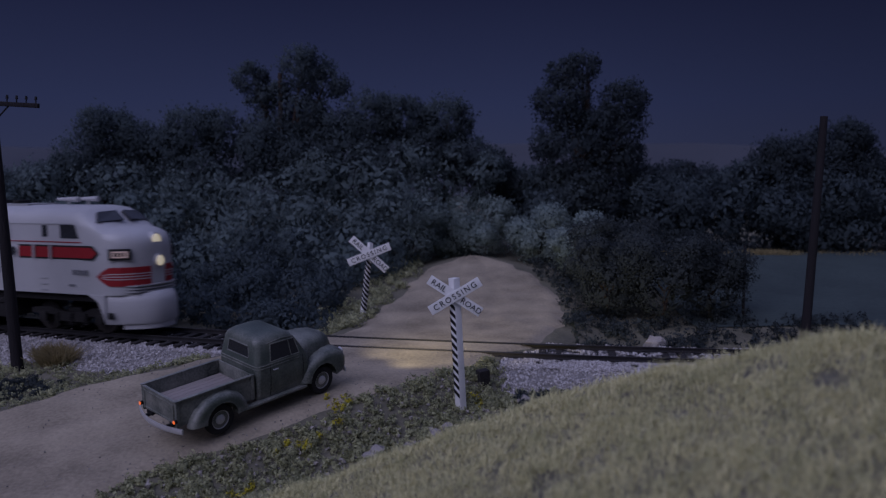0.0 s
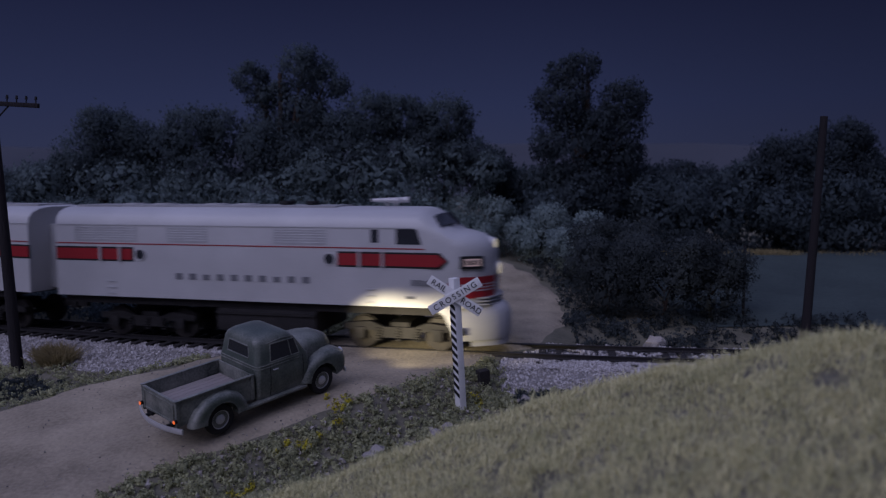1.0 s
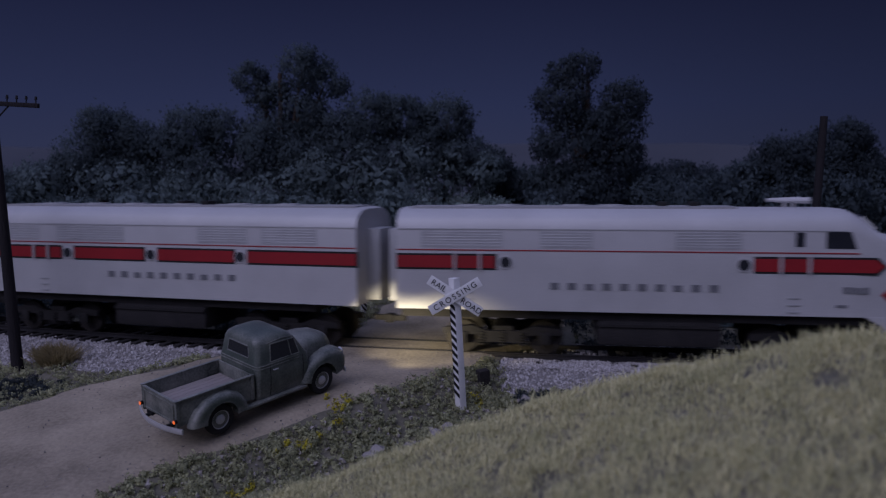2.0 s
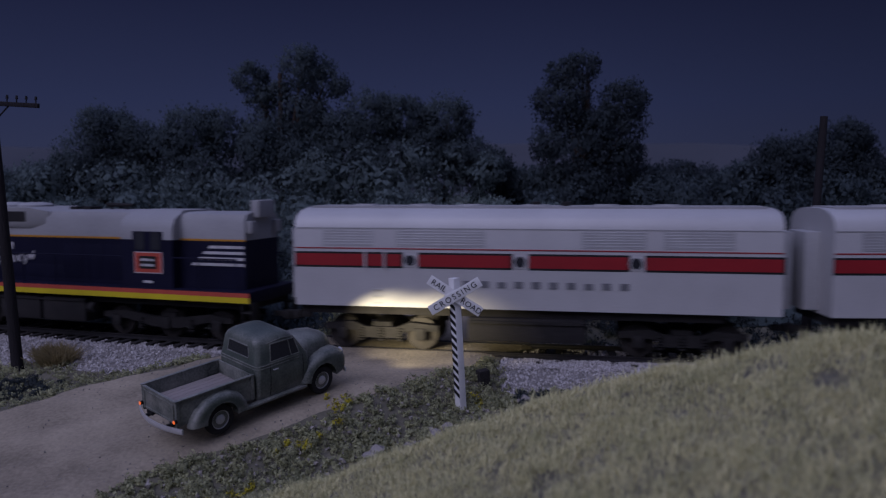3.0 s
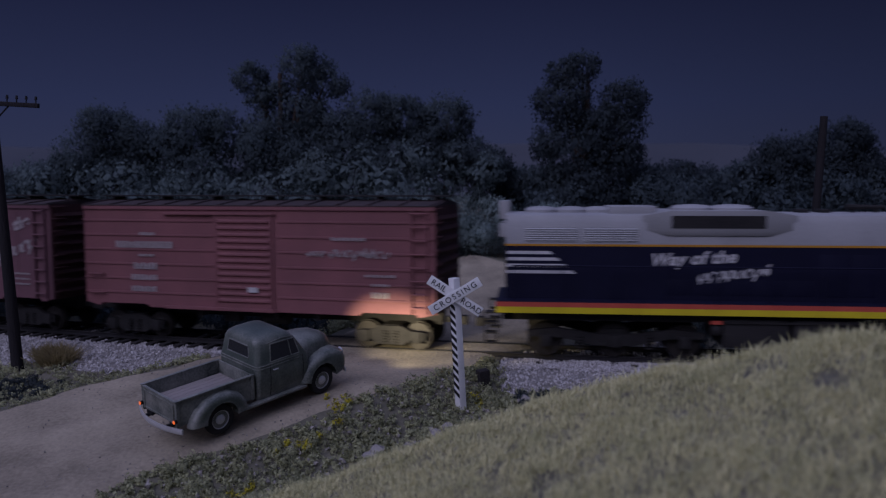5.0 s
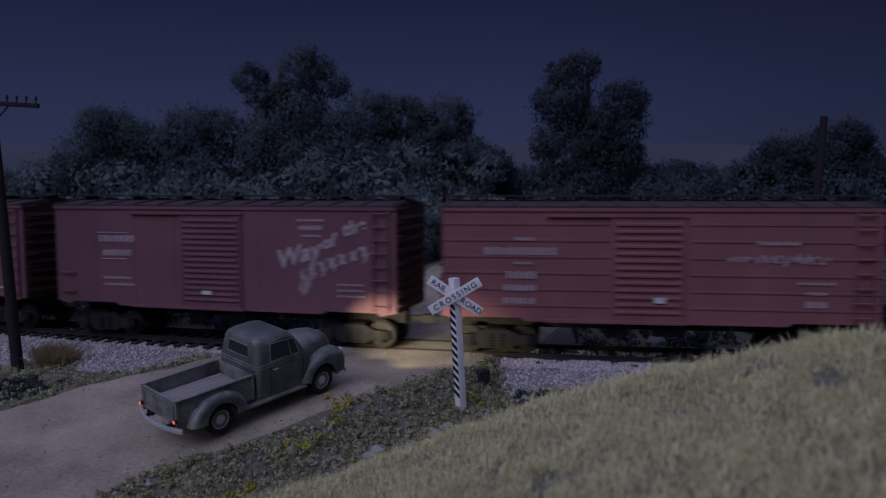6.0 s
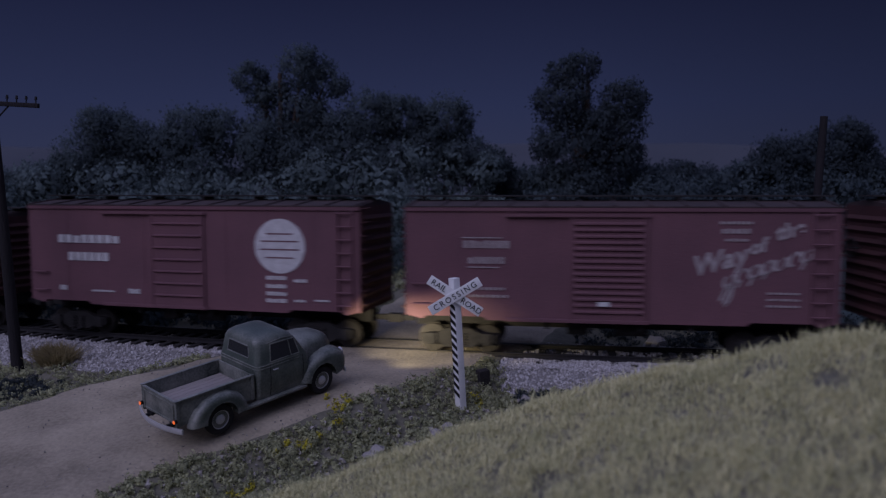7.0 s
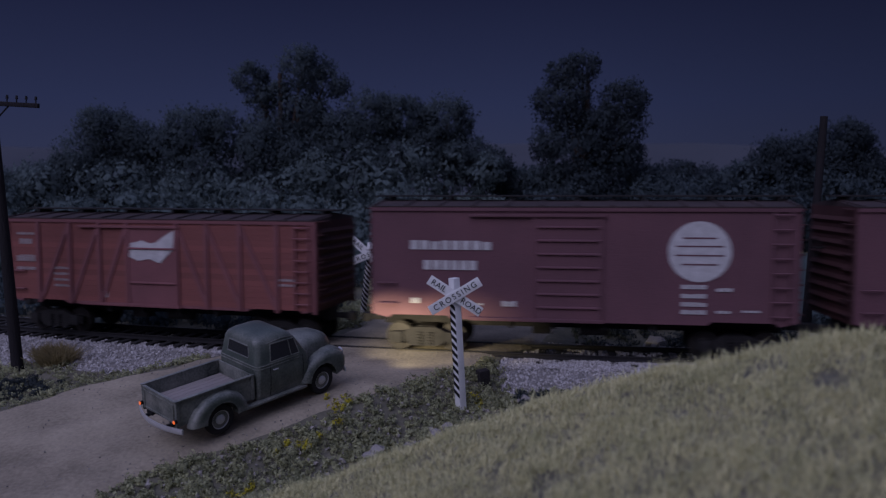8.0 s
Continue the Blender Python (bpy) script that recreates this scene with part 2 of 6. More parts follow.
def resample(line, count):
    p = np.array(line, float)
    d = np.concatenate([[0], np.cumsum(np.hypot(*np.diff(p, axis=0).T))])
    t = np.linspace(0, d[-1], count)
    return np.stack([np.interp(t, d, p[:, 0]), np.interp(t, d, p[:, 1])], -1)


def build_road():
    n, m = 200, 56
    a, b = resample(ROAD_LEFT, n), resample(ROAD_RIGHT, n)
    f = np.linspace(-0.02, 1.02, m)[None, :, None]
    p = a[:, None] * (1 - f) + b[:, None] * f
    x, y = p[..., 0], p[..., 1]
    e = np.minimum(f[..., 0], 1 - f[..., 0]) * np.hypot(*(a - b).T)[:, None]
    w = np.clip((e + 0.25 * wavy(x, y, 1.2, 1.0)) / 0.5, 0, 1)
    z = road_z(x, y) - 0.14 * (1 - w)
    n_abs = np.abs(off_track(x, y))
    z = z + (0.02 * wavy(x, y, 1.7) + 0.015 * wavy(x, y, 0.6, 5.0)) * np.clip((n_abs - 1.5) / 2, 0, 1)
    for rut in (0.36, 0.62):
        z = z - 0.035 * np.exp(-((f[..., 0] - rut - 0.03 * wavy(x, y, 4.0, 2.0)) / 0.035) ** 2) * np.clip((n_abs - 1.6) / 2, 0, 1)
    V = np.stack([x, y, z], -1).reshape(-1, 3)
    i = np.arange((n - 1) * m).reshape(n - 1, m)[:, :-1].ravel()
    F = np.stack([i, i + m, i + m + 1, i + 1], -1)
    tagged(raw("road", V, F, M["road"], angle=180), "pale tan packed dirt road over the crossing", "road", kind="structure")


def build_field():
    xs, ys = np.arange(9.5, 40, 0.8), np.arange(29, 43, 0.7)
    ob = sheet("field", xs, ys, lambda x, y: land(x, y) + 0.05 + 0.2 * np.clip((y - 30) / 12, 0, 1), M["meadow"])
    tagged(ob, "dull blue-green meadow beyond the track", "field", kind="structure")


def build_hills():
    xs, ys = np.arange(-420, 421, 12.0), np.arange(230, 520, 12.0)

    def height(x, y):
        ridge = 25 + 4.5 * wavy(x, 0 * y, 120, 1.0) + 1.5 * wavy(x, 0 * y, 35, 4.0) - 0.015 * x
        return ridge * np.exp(-((y - 340) / 75) ** 2) - 3
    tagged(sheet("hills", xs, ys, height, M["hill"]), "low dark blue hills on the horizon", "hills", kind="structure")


build_ground()
build_road()
build_field()
build_hills()


# ---- track ----
XS = np.linspace(-130, 110, 4801)
SS = np.concatenate([[0], np.cumsum(np.hypot(np.diff(XS), np.diff(track_y(XS))))])
SS -= np.interp(0, XS, SS)


def on_track(s):
    x = float(np.interp(s, SS, XS))
    return x, float(track_y(x)), math.atan(track_slope(x))


def sweep(section, s0, s1, step):
    """Rings of a section (offset to the far side, height) along the track."""
    rings = []
    for s in np.arange(s0, s1 + step / 2, step):
        x, y, a = on_track(s)
        rings.append([(x - math.sin(a) * o, y + math.cos(a) * o, z) for o, z in section])
    return rings


def build_track():
    bm = bmesh.new()
    loft(bm, sweep([(-3.6, -1.0), (-3.3, -0.86), (-1.75, -0.26), (1.75, -0.26), (3.0, -0.72), (3.4, -1.0)], -125, 100, 0.75))
    tagged(part("ballast_bed", bm, M["bed"], kind="structure"), "raised bed of grey crushed stone under the track", "track bed")
    track = thing("railway_track", place(0, 0, 0), "single track of dark brown rails on wooden ties", "railway track")
    for side in (-1, 1):
        o = side * 0.7525
        bm = bmesh.new()
        loft(bm, sweep([(o - 0.065, -0.15), (o - 0.065, -0.13), (o - 0.015, -0.11), (o - 0.015, -0.045), (o - 0.037, -0.035), (o - 0.037, -0.004), (o + 0.037, -0.004),
                        (o + 0.037, -0.035), (o + 0.015, -0.045), (o + 0.015, -0.11), (o + 0.065, -0.13), (o + 0.065, -0.15)], -125, 100, 0.75))
        rail = part("rail", bm, M["rail"], track)
        bm = bmesh.new()
        loft(bm, sweep([(o - 0.03, -0.003), (o - 0.03, 0.0), (o + 0.03, 0.0), (o + 0.03, -0.003)], -125, 100, 0.75))
        part("railhead", bm, M["rail_top"], rail, "worn bright top of the rail")
        bm = bmesh.new()
        q = o - side * 0.09
        loft(bm, sweep([(q - 0.05, -0.03), (q - 0.05, -0.012), (q + 0.05, -0.012), (q + 0.05, -0.03)], -4.6, 4.2, 0.4))
        part("flangeway", bm, M["black"], track, "dark groove beside the rail")
    bm = bmesh.new()
    box(bm, -0.115, 0.115, -1.3, 1.3, -0.36, -0.15, 0.015)
    first = part("tie", bm, M["tie"], track)
    rnd = random.Random(5)
    for k in range(160):
        s = -46 + k * 0.54
        x, y, a = on_track(s)
        t = first if k == 0 else first.copy()
        if k:
            scene.collection.objects.link(t)
        t.matrix_basis = place(x, y, rnd.uniform(-0.02, 0.0), 0, 0, math.degrees(a) + rnd.uniform(-1.5, 1.5))
    bm = bmesh.new()
    for s in [*np.arange(-124.5, -46.3, 0.54), *np.arange(-46 + 160 * 0.54, 99.5, 0.54)]:
        x, y, a = on_track(s)
        for v in box(bm, -0.115, 0.115, -1.3, 1.3, -0.36, -0.16):
            v.co = Matrix.Rotation(a, 3, "Z") @ v.co + Vector((x, y, 0))
    part("far_ties", bm, M["tie"], track, kind="stuff")


build_track()


# ---- grass, stones and leaves ----
RNG = np.random.default_rng(7)


def stones(name, x, y, z, size, material, label):
    """Uneven little octahedra."""
    n = len(x)
    base = np.array([(1, 0, 0), (-1, 0, 0), (0, 1, 0), (0, -1, 0), (0, 0, 1), (0, 0, -1)], float)
    tri = np.array([(0, 2, 4), (2, 1, 4), (1, 3, 4), (3, 0, 4), (2, 0, 5), (1, 2, 5), (3, 1, 5), (0, 3, 5)])
    q = RNG.normal(size=(n, 3, 3))
    q, _ = np.linalg.qr(q)
    k = base[None] * RNG.uniform(0.6, 1.3, (n, 6, 1)) * np.asarray(size).reshape(-1, 1, 1)
    v = np.einsum("nij,nkj->nki", q, k) + np.stack([x, y, z], -1)[:, None]
    f = (tri[None] + 6 * np.arange(n)[:, None, None]).reshape(-1, 3)
    return tagged(raw(name, v.reshape(-1, 3), f, material), label, name.replace("_", " "), kind="stuff")


def blades(name, x, y, z, length, width, lean, material, label, category):
    """Curved grass fibres of three triangles each."""
    n = len(x)
    a = RNG.uniform(0, math.tau, n)
    t = RNG.uniform(0, math.tau, n)
    d = np.stack([np.cos(a), np.sin(a), 0 * a], -1)
    side = np.stack([np.cos(t), np.sin(t), 0 * t], -1) * np.asarray(width).reshape(-1, 1) / 2
    up = np.array([0, 0, 1.0])
    L = np.asarray(length).reshape(-1, 1)
    k = np.asarray(lean).reshape(-1, 1)
    p = np.stack([x, y, z], -1)
    mid = p + L * (0.55 * up + 0.22 * k * d)
    tip = p + L * (up * (1 - 0.35 * k) + 0.75 * k * d)
    v = np.stack([p - side, p + side, mid + side * 0.8, mid - side * 0.8, tip], 1).reshape(-1, 3)
    o = 5 * np.arange(n)[:, None]
    f = [*(o + [0, 1, 2, 3]).tolist(), *(o + [3, 2, 4]).tolist()]
    return tagged(raw(name, v, f, material), label, category, kind="stuff")


def leaf_mesh(name, lobes, count, leaf, material, parent=None, hollow=0.35, core=False):
    """Small leaves in clumps over uneven lobes (x, y, z, r)."""
    lobes = np.array(lobes, float)
    w = lobes[:, 3] ** 2
    idx = RNG.choice(len(lobes), count // 14, p=w / w.sum())
    d = RNG.normal(size=(len(idx), 3))
    d /= np.linalg.norm(d, axis=1)[:, None]
    r = lobes[idx, 3] * (hollow + (1 - hollow) * RNG.uniform(0, 1, len(idx)) ** 0.5) * RNG.uniform(0.8, 1.12, len(idx))
    c = lobes[idx, :3] + d * r[:, None] * np.array([1, 1, 0.9])
    c = np.repeat(c, 14, 0) + RNG.normal(size=(len(c) * 14, 3)) * np.repeat(lobes[idx, 3] * 0.10 + leaf * 0.5, 14)[:, None]
    n = len(c)
    u = RNG.normal(size=(n, 3))
    u /= np.linalg.norm(u, axis=1)[:, None]
    v = np.cross(u, RNG.normal(size=(n, 3)))
    v /= np.linalg.norm(v, axis=1)[:, None]
    sz = leaf * RNG.uniform(0.5, 1.3, (n, 1))
    home, size = np.repeat(lobes[idx, :3], 14, 0), np.repeat(lobes[idx, 3], 14)
    if core:
        # broad sprays deep inside each lobe, square to its radius, keep the crown from being hollow
        m = np.repeat(np.arange(len(lobes)), 70)
        d = RNG.normal(size=(len(m), 3))
        d /= np.linalg.norm(d, axis=1)[:, None]
        cu = np.cross(d, RNG.normal(size=d.shape))
        cu /= np.linalg.norm(cu, axis=1)[:, None]
        cr = lobes[m, 3]
        c = np.concatenate([c, lobes[m, :3] + d * (cr * RNG.uniform(0.6, 0.86, len(m)))[:, None]])
        u, v = np.concatenate([u, cu]), np.concatenate([v, np.cross(d, cu)])
        sz = np.concatenate([sz, (cr * RNG.uniform(0.09, 0.18, len(m)))[:, None]])
        home, size = np.concatenate([home, lobes[m, :3]]), np.concatenate([size, cr])
        n = len(c)
    V = np.stack([c - u * sz, c + v * sz * 0.55, c + u * sz, c - v * sz * 0.55], 1).reshape(-1, 3)
    F = np.arange(4 * n).reshape(-1, 4)
    own = np.cross(u, v)
    out = c - home + np.array([0, 0, 0.3]) * size[:, None]
    out /= np.linalg.norm(out, axis=1)[:, None] + 1e-9
    sg = np.sign((own * out).sum(1))
    F = np.where(sg[:, None] > 0, F[:, ::-1], F)
    own = own * sg[:, None]
    ob = raw(name, V, F, material, parent)
    # shade each leaf mostly as part of its clump's rounded surface
    nn = 0.2 * own + 0.8 * out
    nn /= np.linalg.norm(nn, axis=1)[:, None] + 1e-9
    ob.data.polygons.foreach_set("use_smooth", [True] * len(F))
    nn = np.repeat(nn, 4, 0)
    ob.data.normals_split_custom_set_from_vertices(nn.tolist())
    return ob


def scatter(count, x0, x1, y0, y1):
    return RNG.uniform(x0, x1, count), RNG.uniform(y0, y1, count)


def hill_side(x, y):
    """Height of the grassy hill over the ground round it."""
    return hill_top(x, y) + 0.75 + 0.06 * softplus(-3.4 - off_track(x, y), 0.4)


def build_grass():
    x, y = scatter(300000, -7, 8.5, 5.0, 16.5)
    hs = hill_side(x, y)
    keep = (hs > 0.35 + 0.25 * wavy(x, y, 0.9, 3.0) + RNG.uniform(-0.3, 0.3, len(x))) & (road_distance(x, y) > 0.5) & (np.abs(x) < 0.58 * y + 0.5)
    bare = wavy(x, y, 0.55, 8.0) + 0.4 * wavy(x, y, 0.2, 4.0)
    keep &= (bare > -0.75) | (RNG.uniform(0, 1, len(x)) < 0.25)
    x, y = x[keep], y[keep]
    n = len(x)
    ln = RNG.uniform(0.05, 0.16, n) * (1 + 0.5 * wavy(x, y, 0.45, 1.0)) + RNG.uniform(0.05, 0.2, n) * (RNG.uniform(0, 1, n) < 0.10)
    blades("dry_grass", x, y, land(x, y) - 0.02, ln, RNG.uniform(0.008, 0.016, n), RNG.uniform(0.2, 1.6, n), M["straw"],
           "pale straw-coloured dry grass tufts covering the slope", "grass")


def build_crest_grass():
    """Taller spikes that stand up along the crest, and a dry strip at the field's far edge."""
    x, y = scatter(60000, 4.7, 9.5, 9.5, 15.0)
    d = np.abs(hill_top(x, y) - hill_top(x, y - 0.5))
    keep = (hill_side(x, y) > 0.9) & (d > 0.02) & (d < 0.38) & (wavy(x, y, 0.5, 5.0) > -0.35)
    x, y = x[keep][:7000], y[keep][:7000]
    n = len(x)
    blades("tall_grass", x, y, land(x, y) - 0.02, RNG.uniform(0.12, 0.33, n), RNG.uniform(0.010, 0.018, n), RNG.uniform(0.1, 0.9, n), M["straw"],
           "tall pale dry grass spikes along the crest", "grass")
    x = np.concatenate([RNG.normal(17.3, 0.9, 1300), RNG.normal(12.2, 0.5, 500), RNG.uniform(11, 24, 500)])
    y = RNG.uniform(41.2, 42.6, len(x))
    blades("field_grass", x, y, land(x, y) + 0.15, RNG.uniform(0.15, 0.4, len(x)), RNG.uniform(0.02, 0.05, len(x)), RNG.uniform(0.2, 1.2, len(x)), M["straw_bush"],
           "strip of dry tan grass at the field's far edge", "grass")


def build_weeds():
    x, y = scatter(24000, -8, 7, 12, 25)
    x2, y2 = scatter(9000, -19, -4, 14, 28)
    x, y = np.concatenate([x, x2]), np.concatenate([y, y2])
    rd, n, hs = road_distance(x, y), off_track(x, y), hill_side(x, y)
    strip = (rd > -0.05 + 0.2 * wavy(x, y, 0.8)) & (n < -2.9 + 0.5 * wavy(x, y, 1.1, 2.0)) & (hs < 1.0 + 0.25 * wavy(x, y, 0.7))
    strip |= (rd > 0.1) & (rd < 1.7 + 0.5 * wavy(x, y, 0.8, 1.0)) & (n < -1.5) & (x > 0) & (hs < 0.5)
    x, y = x[strip], y[strip]
    r = RNG.uniform(0.06, 0.17, len(x)) * (1 + 0.5 * wavy(x, y, 0.7, 3.0))
    lobes = np.stack([x, y, land(x, y) + 0.03, r], -1)
    ob = leaf_mesh("weeds", lobes, 250000, 0.042, M["weed"], hollow=0.1)
    tagged(ob, "low olive-green ground cover along the road edge", "weeds", kind="stuff")
    gx, gy = scatter(5000, -14, 6, 12, 25)
    rd = road_distance(gx, gy)
    on = (rd < 0.4) & (RNG.uniform(0, 1, len(gx)) < np.clip(1.1 + rd / 2.2, 0.12, 1))
    gx, gy = gx[on], gy[on]
    gz = np.where(road_distance(gx, gy) < 0, road_z(gx, gy) + 0.005, land(gx, gy) + 0.02)
    stones("road_gravel", gx, gy, gz, RNG.uniform(0.008, 0.026, len(gx)), M["bed"], "fine loose gravel along the dirt road")
    gx, gy = scatter(1200, -6, 6, 12.5, 22)
    on = (road_distance(gx, gy) > 0.3) & (off_track(gx, gy) < -3) & (hill_side(gx, gy) < 0.9)
    gx, gy = gx[on], gy[on]
    stones("loose_stones", gx, gy, land(gx, gy) + 0.07, RNG.uniform(0.02, 0.075, len(gx)), M["stone"], "pale loose stones among the weeds")
    pts = np.array([(-3.35, 16.9), (-3.2, 17.0), (-2.5, 18.4), (-2.3, 18.6), (-2.45, 17.9), (-4.1, 15.1), (-3.9, 15.3), (-4.6, 14.7), (0.75, 20.3), (0.8, 20.1)])
    pts = np.repeat(pts, 3, 0) + RNG.normal(size=(30, 2)) * 0.3
    lobes = np.stack([pts[:, 0], pts[:, 1], land(pts[:, 0], pts[:, 1]) + 0.14, np.full(30, 0.10)], -1)
    tagged(leaf_mesh("yellow_flowers", lobes, 2600, 0.024, M["flower"], hollow=0.1), "small yellow wildflowers among the weeds", "flowers", kind="stuff")


def build_ballast():
    s = RNG.uniform(-20, 20, 36000)
    o = np.where(RNG.uniform(0, 1, len(s)) < 0.72, RNG.uniform(-3.5, -0.9, len(s)), RNG.uniform(-0.9, 2.6, len(s)))
    x = np.interp(s, SS, XS)
    a = np.arctan(track_slope(x))
    px, py = x - np.sin(a) * o, track_y(x) + np.cos(a) * o
    z = np.interp(np.abs(o), [0, 1.75, 3.3, 3.6], [-0.25, -0.25, -0.85, -0.98])
    keep = (road_distance(px, py) > 0.25) & ((np.abs(np.abs(o) - 0.7525) > 0.12))
    px, py, z = px[keep], py[keep], z[keep]
    s = RNG.uniform(2.0, 17, 16000)
    o = np.where(RNG.uniform(0, 1, len(s)) < 0.65, RNG.uniform(-1.75, -0.86, len(s)), RNG.uniform(-0.62, 1.6, len(s)))
    x = np.interp(s, SS, XS)
    a = np.arctan(track_slope(x))
    hx, hy = x - np.sin(a) * o, track_y(x) + np.cos(a) * o
    hz = -0.17 - 0.1 * np.clip(-1.2 - o, 0, 1) + 0.03 * wavy(hx, hy, 0.5, 2.0)
    keep = (road_distance(hx, hy) > 0.2) & (np.abs(o - 0.7525) > 0.12) & ((o < -0.8) | (wavy(hx, hy, 0.6, 9.0) > -0.1))
    px, py, z = np.concatenate([px, hx[keep]]), np.concatenate([py, hy[keep]]), np.concatenate([z, hz[keep]])
    stones("track_ballast", px, py, z, RNG.uniform(0.024, 0.062, len(px)), M["ballast"], "loose pale grey crushed stone beside the rails")


build_grass()
build_crest_grass()
build_weeds()
build_ballast()


# ---- trees ----
def tree(x, y, lobes, leaves, leaf, material, label, name="tree", trunk=0.28, category="tree"):
    base = float(land(x, y))
    t = thing(name, place(x, y, base), label, category)
    top = max(l[1] for l in lobes) - base
    bm = bmesh.new()
    z, px, py, r = -0.2, 0.0, 0.0, trunk
    rnd = random.Random(int(1000 + 37 * x + 11 * y))
    while z < top * 0.8:
        nz, nx, ny, nr = z + top * 0.2, px + rnd.uniform(-0.2, 0.2), py + rnd.uniform(-0.2, 0.2), r * 0.78
        tube(bm, (px, py, z), (nx, ny, nz), r, nr, 8)
        z, px, py, r = nz, nx, ny, nr
    for dx, lz, lr in lobes:
        h0 = max(0.3, (lz - base) * 0.45)
        tube(bm, (0, 0, h0), (dx * 0.9, rnd.uniform(-0.3, 0.3), lz - base - 0.2 * lr), trunk * 0.45, trunk * 0.15, 6)
    part("trunk", bm, M["bark"], t)
    ls = []
    for dx, lz, lr in lobes:
        ls.append((dx, 0, lz - base, lr))
        for k in range(5):
            a, b = rnd.uniform(0, math.tau), rnd.uniform(-0.5, 0.9)
            ls.append((dx + lr * 0.75 * math.cos(a) * math.cos(b), lr * 0.75 * math.sin(a) * math.cos(b), lz - base + lr * 0.75 * math.sin(b), lr * rnd.uniform(0.3, 0.5)))
    leaf_mesh("crown", ls, int(leaves * 3.4), leaf * 0.47, material, t, hollow=0.8, core=True)
    return t


def build_trees():
    dark, mid = "tall dark leafy tree in the far tree line", "dark bushy tree in the far tree line, its green hazed blue"
    g, deep = M["foliage_hazed"], M["foliage_deep_hazed"]
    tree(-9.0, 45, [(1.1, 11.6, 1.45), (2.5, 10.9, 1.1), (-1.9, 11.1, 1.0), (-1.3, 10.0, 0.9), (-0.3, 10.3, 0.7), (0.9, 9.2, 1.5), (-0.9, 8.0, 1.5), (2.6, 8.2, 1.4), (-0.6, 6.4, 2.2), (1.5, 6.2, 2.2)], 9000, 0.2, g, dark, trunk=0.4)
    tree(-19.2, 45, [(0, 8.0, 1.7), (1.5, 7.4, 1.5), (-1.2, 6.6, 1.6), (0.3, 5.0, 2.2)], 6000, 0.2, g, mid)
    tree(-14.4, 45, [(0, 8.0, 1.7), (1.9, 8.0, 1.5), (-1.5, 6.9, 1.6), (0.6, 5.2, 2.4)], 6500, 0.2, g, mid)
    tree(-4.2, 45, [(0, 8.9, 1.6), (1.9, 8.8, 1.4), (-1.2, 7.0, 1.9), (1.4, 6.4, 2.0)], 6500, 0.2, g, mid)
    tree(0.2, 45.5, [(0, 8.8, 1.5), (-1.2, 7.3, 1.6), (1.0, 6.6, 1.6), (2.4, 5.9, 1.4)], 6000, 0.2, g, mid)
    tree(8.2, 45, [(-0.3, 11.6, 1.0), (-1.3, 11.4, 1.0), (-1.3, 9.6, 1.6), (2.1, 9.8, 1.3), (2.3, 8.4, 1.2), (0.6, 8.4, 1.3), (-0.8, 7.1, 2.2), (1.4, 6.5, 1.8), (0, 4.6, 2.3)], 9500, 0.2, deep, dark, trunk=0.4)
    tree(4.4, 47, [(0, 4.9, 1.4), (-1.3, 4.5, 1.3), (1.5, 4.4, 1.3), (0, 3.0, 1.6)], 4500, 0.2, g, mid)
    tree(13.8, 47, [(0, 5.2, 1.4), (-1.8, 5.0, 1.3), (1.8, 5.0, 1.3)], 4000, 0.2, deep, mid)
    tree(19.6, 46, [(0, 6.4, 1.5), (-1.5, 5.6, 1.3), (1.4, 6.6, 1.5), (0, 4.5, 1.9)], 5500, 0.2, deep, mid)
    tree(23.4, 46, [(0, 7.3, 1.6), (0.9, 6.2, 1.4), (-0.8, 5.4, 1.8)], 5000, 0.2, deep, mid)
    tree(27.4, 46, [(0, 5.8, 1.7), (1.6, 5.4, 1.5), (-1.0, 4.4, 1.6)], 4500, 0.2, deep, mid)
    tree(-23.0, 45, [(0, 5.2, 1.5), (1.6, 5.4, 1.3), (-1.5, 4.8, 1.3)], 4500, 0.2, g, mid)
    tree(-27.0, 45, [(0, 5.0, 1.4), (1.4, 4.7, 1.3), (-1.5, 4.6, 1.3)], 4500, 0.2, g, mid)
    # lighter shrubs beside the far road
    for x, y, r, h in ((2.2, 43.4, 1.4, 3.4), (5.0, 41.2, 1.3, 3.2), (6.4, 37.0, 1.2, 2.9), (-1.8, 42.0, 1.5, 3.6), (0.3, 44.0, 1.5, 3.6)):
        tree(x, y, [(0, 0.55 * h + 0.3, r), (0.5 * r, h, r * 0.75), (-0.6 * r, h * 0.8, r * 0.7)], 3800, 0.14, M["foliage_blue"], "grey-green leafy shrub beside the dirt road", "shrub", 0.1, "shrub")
    # the dark thicket behind the track
    for x, y, r, h in ((6.6, 30.8, 1.3, 2.6), (8.6, 30.2, 1.5, 2.9), (10.6, 30.6, 1.25, 2.5), (7.4, 33.5, 1.5, 3.4)):
        tree(x, y, [(0, 0.4 * h, r), (0.6 * r, 0.75 * h, r * 0.8), (-0.6 * r, h * 0.8, r * 0.75)], 5000, 0.11, M["foliage_dark"], "dense dark brown-green thicket beside the track", "thicket", 0.1, "bush")
    # undergrowth of the tree line
    n = 420
    x, y = scatter(n, -30, 2.5, 37.5, 46)
    r = RNG.uniform(0.8, 1.7, n)
    z = land(x, y) + RNG.uniform(0.2, 5.4, n) * np.clip((y - 36.5) / 7, 0.15, 1)
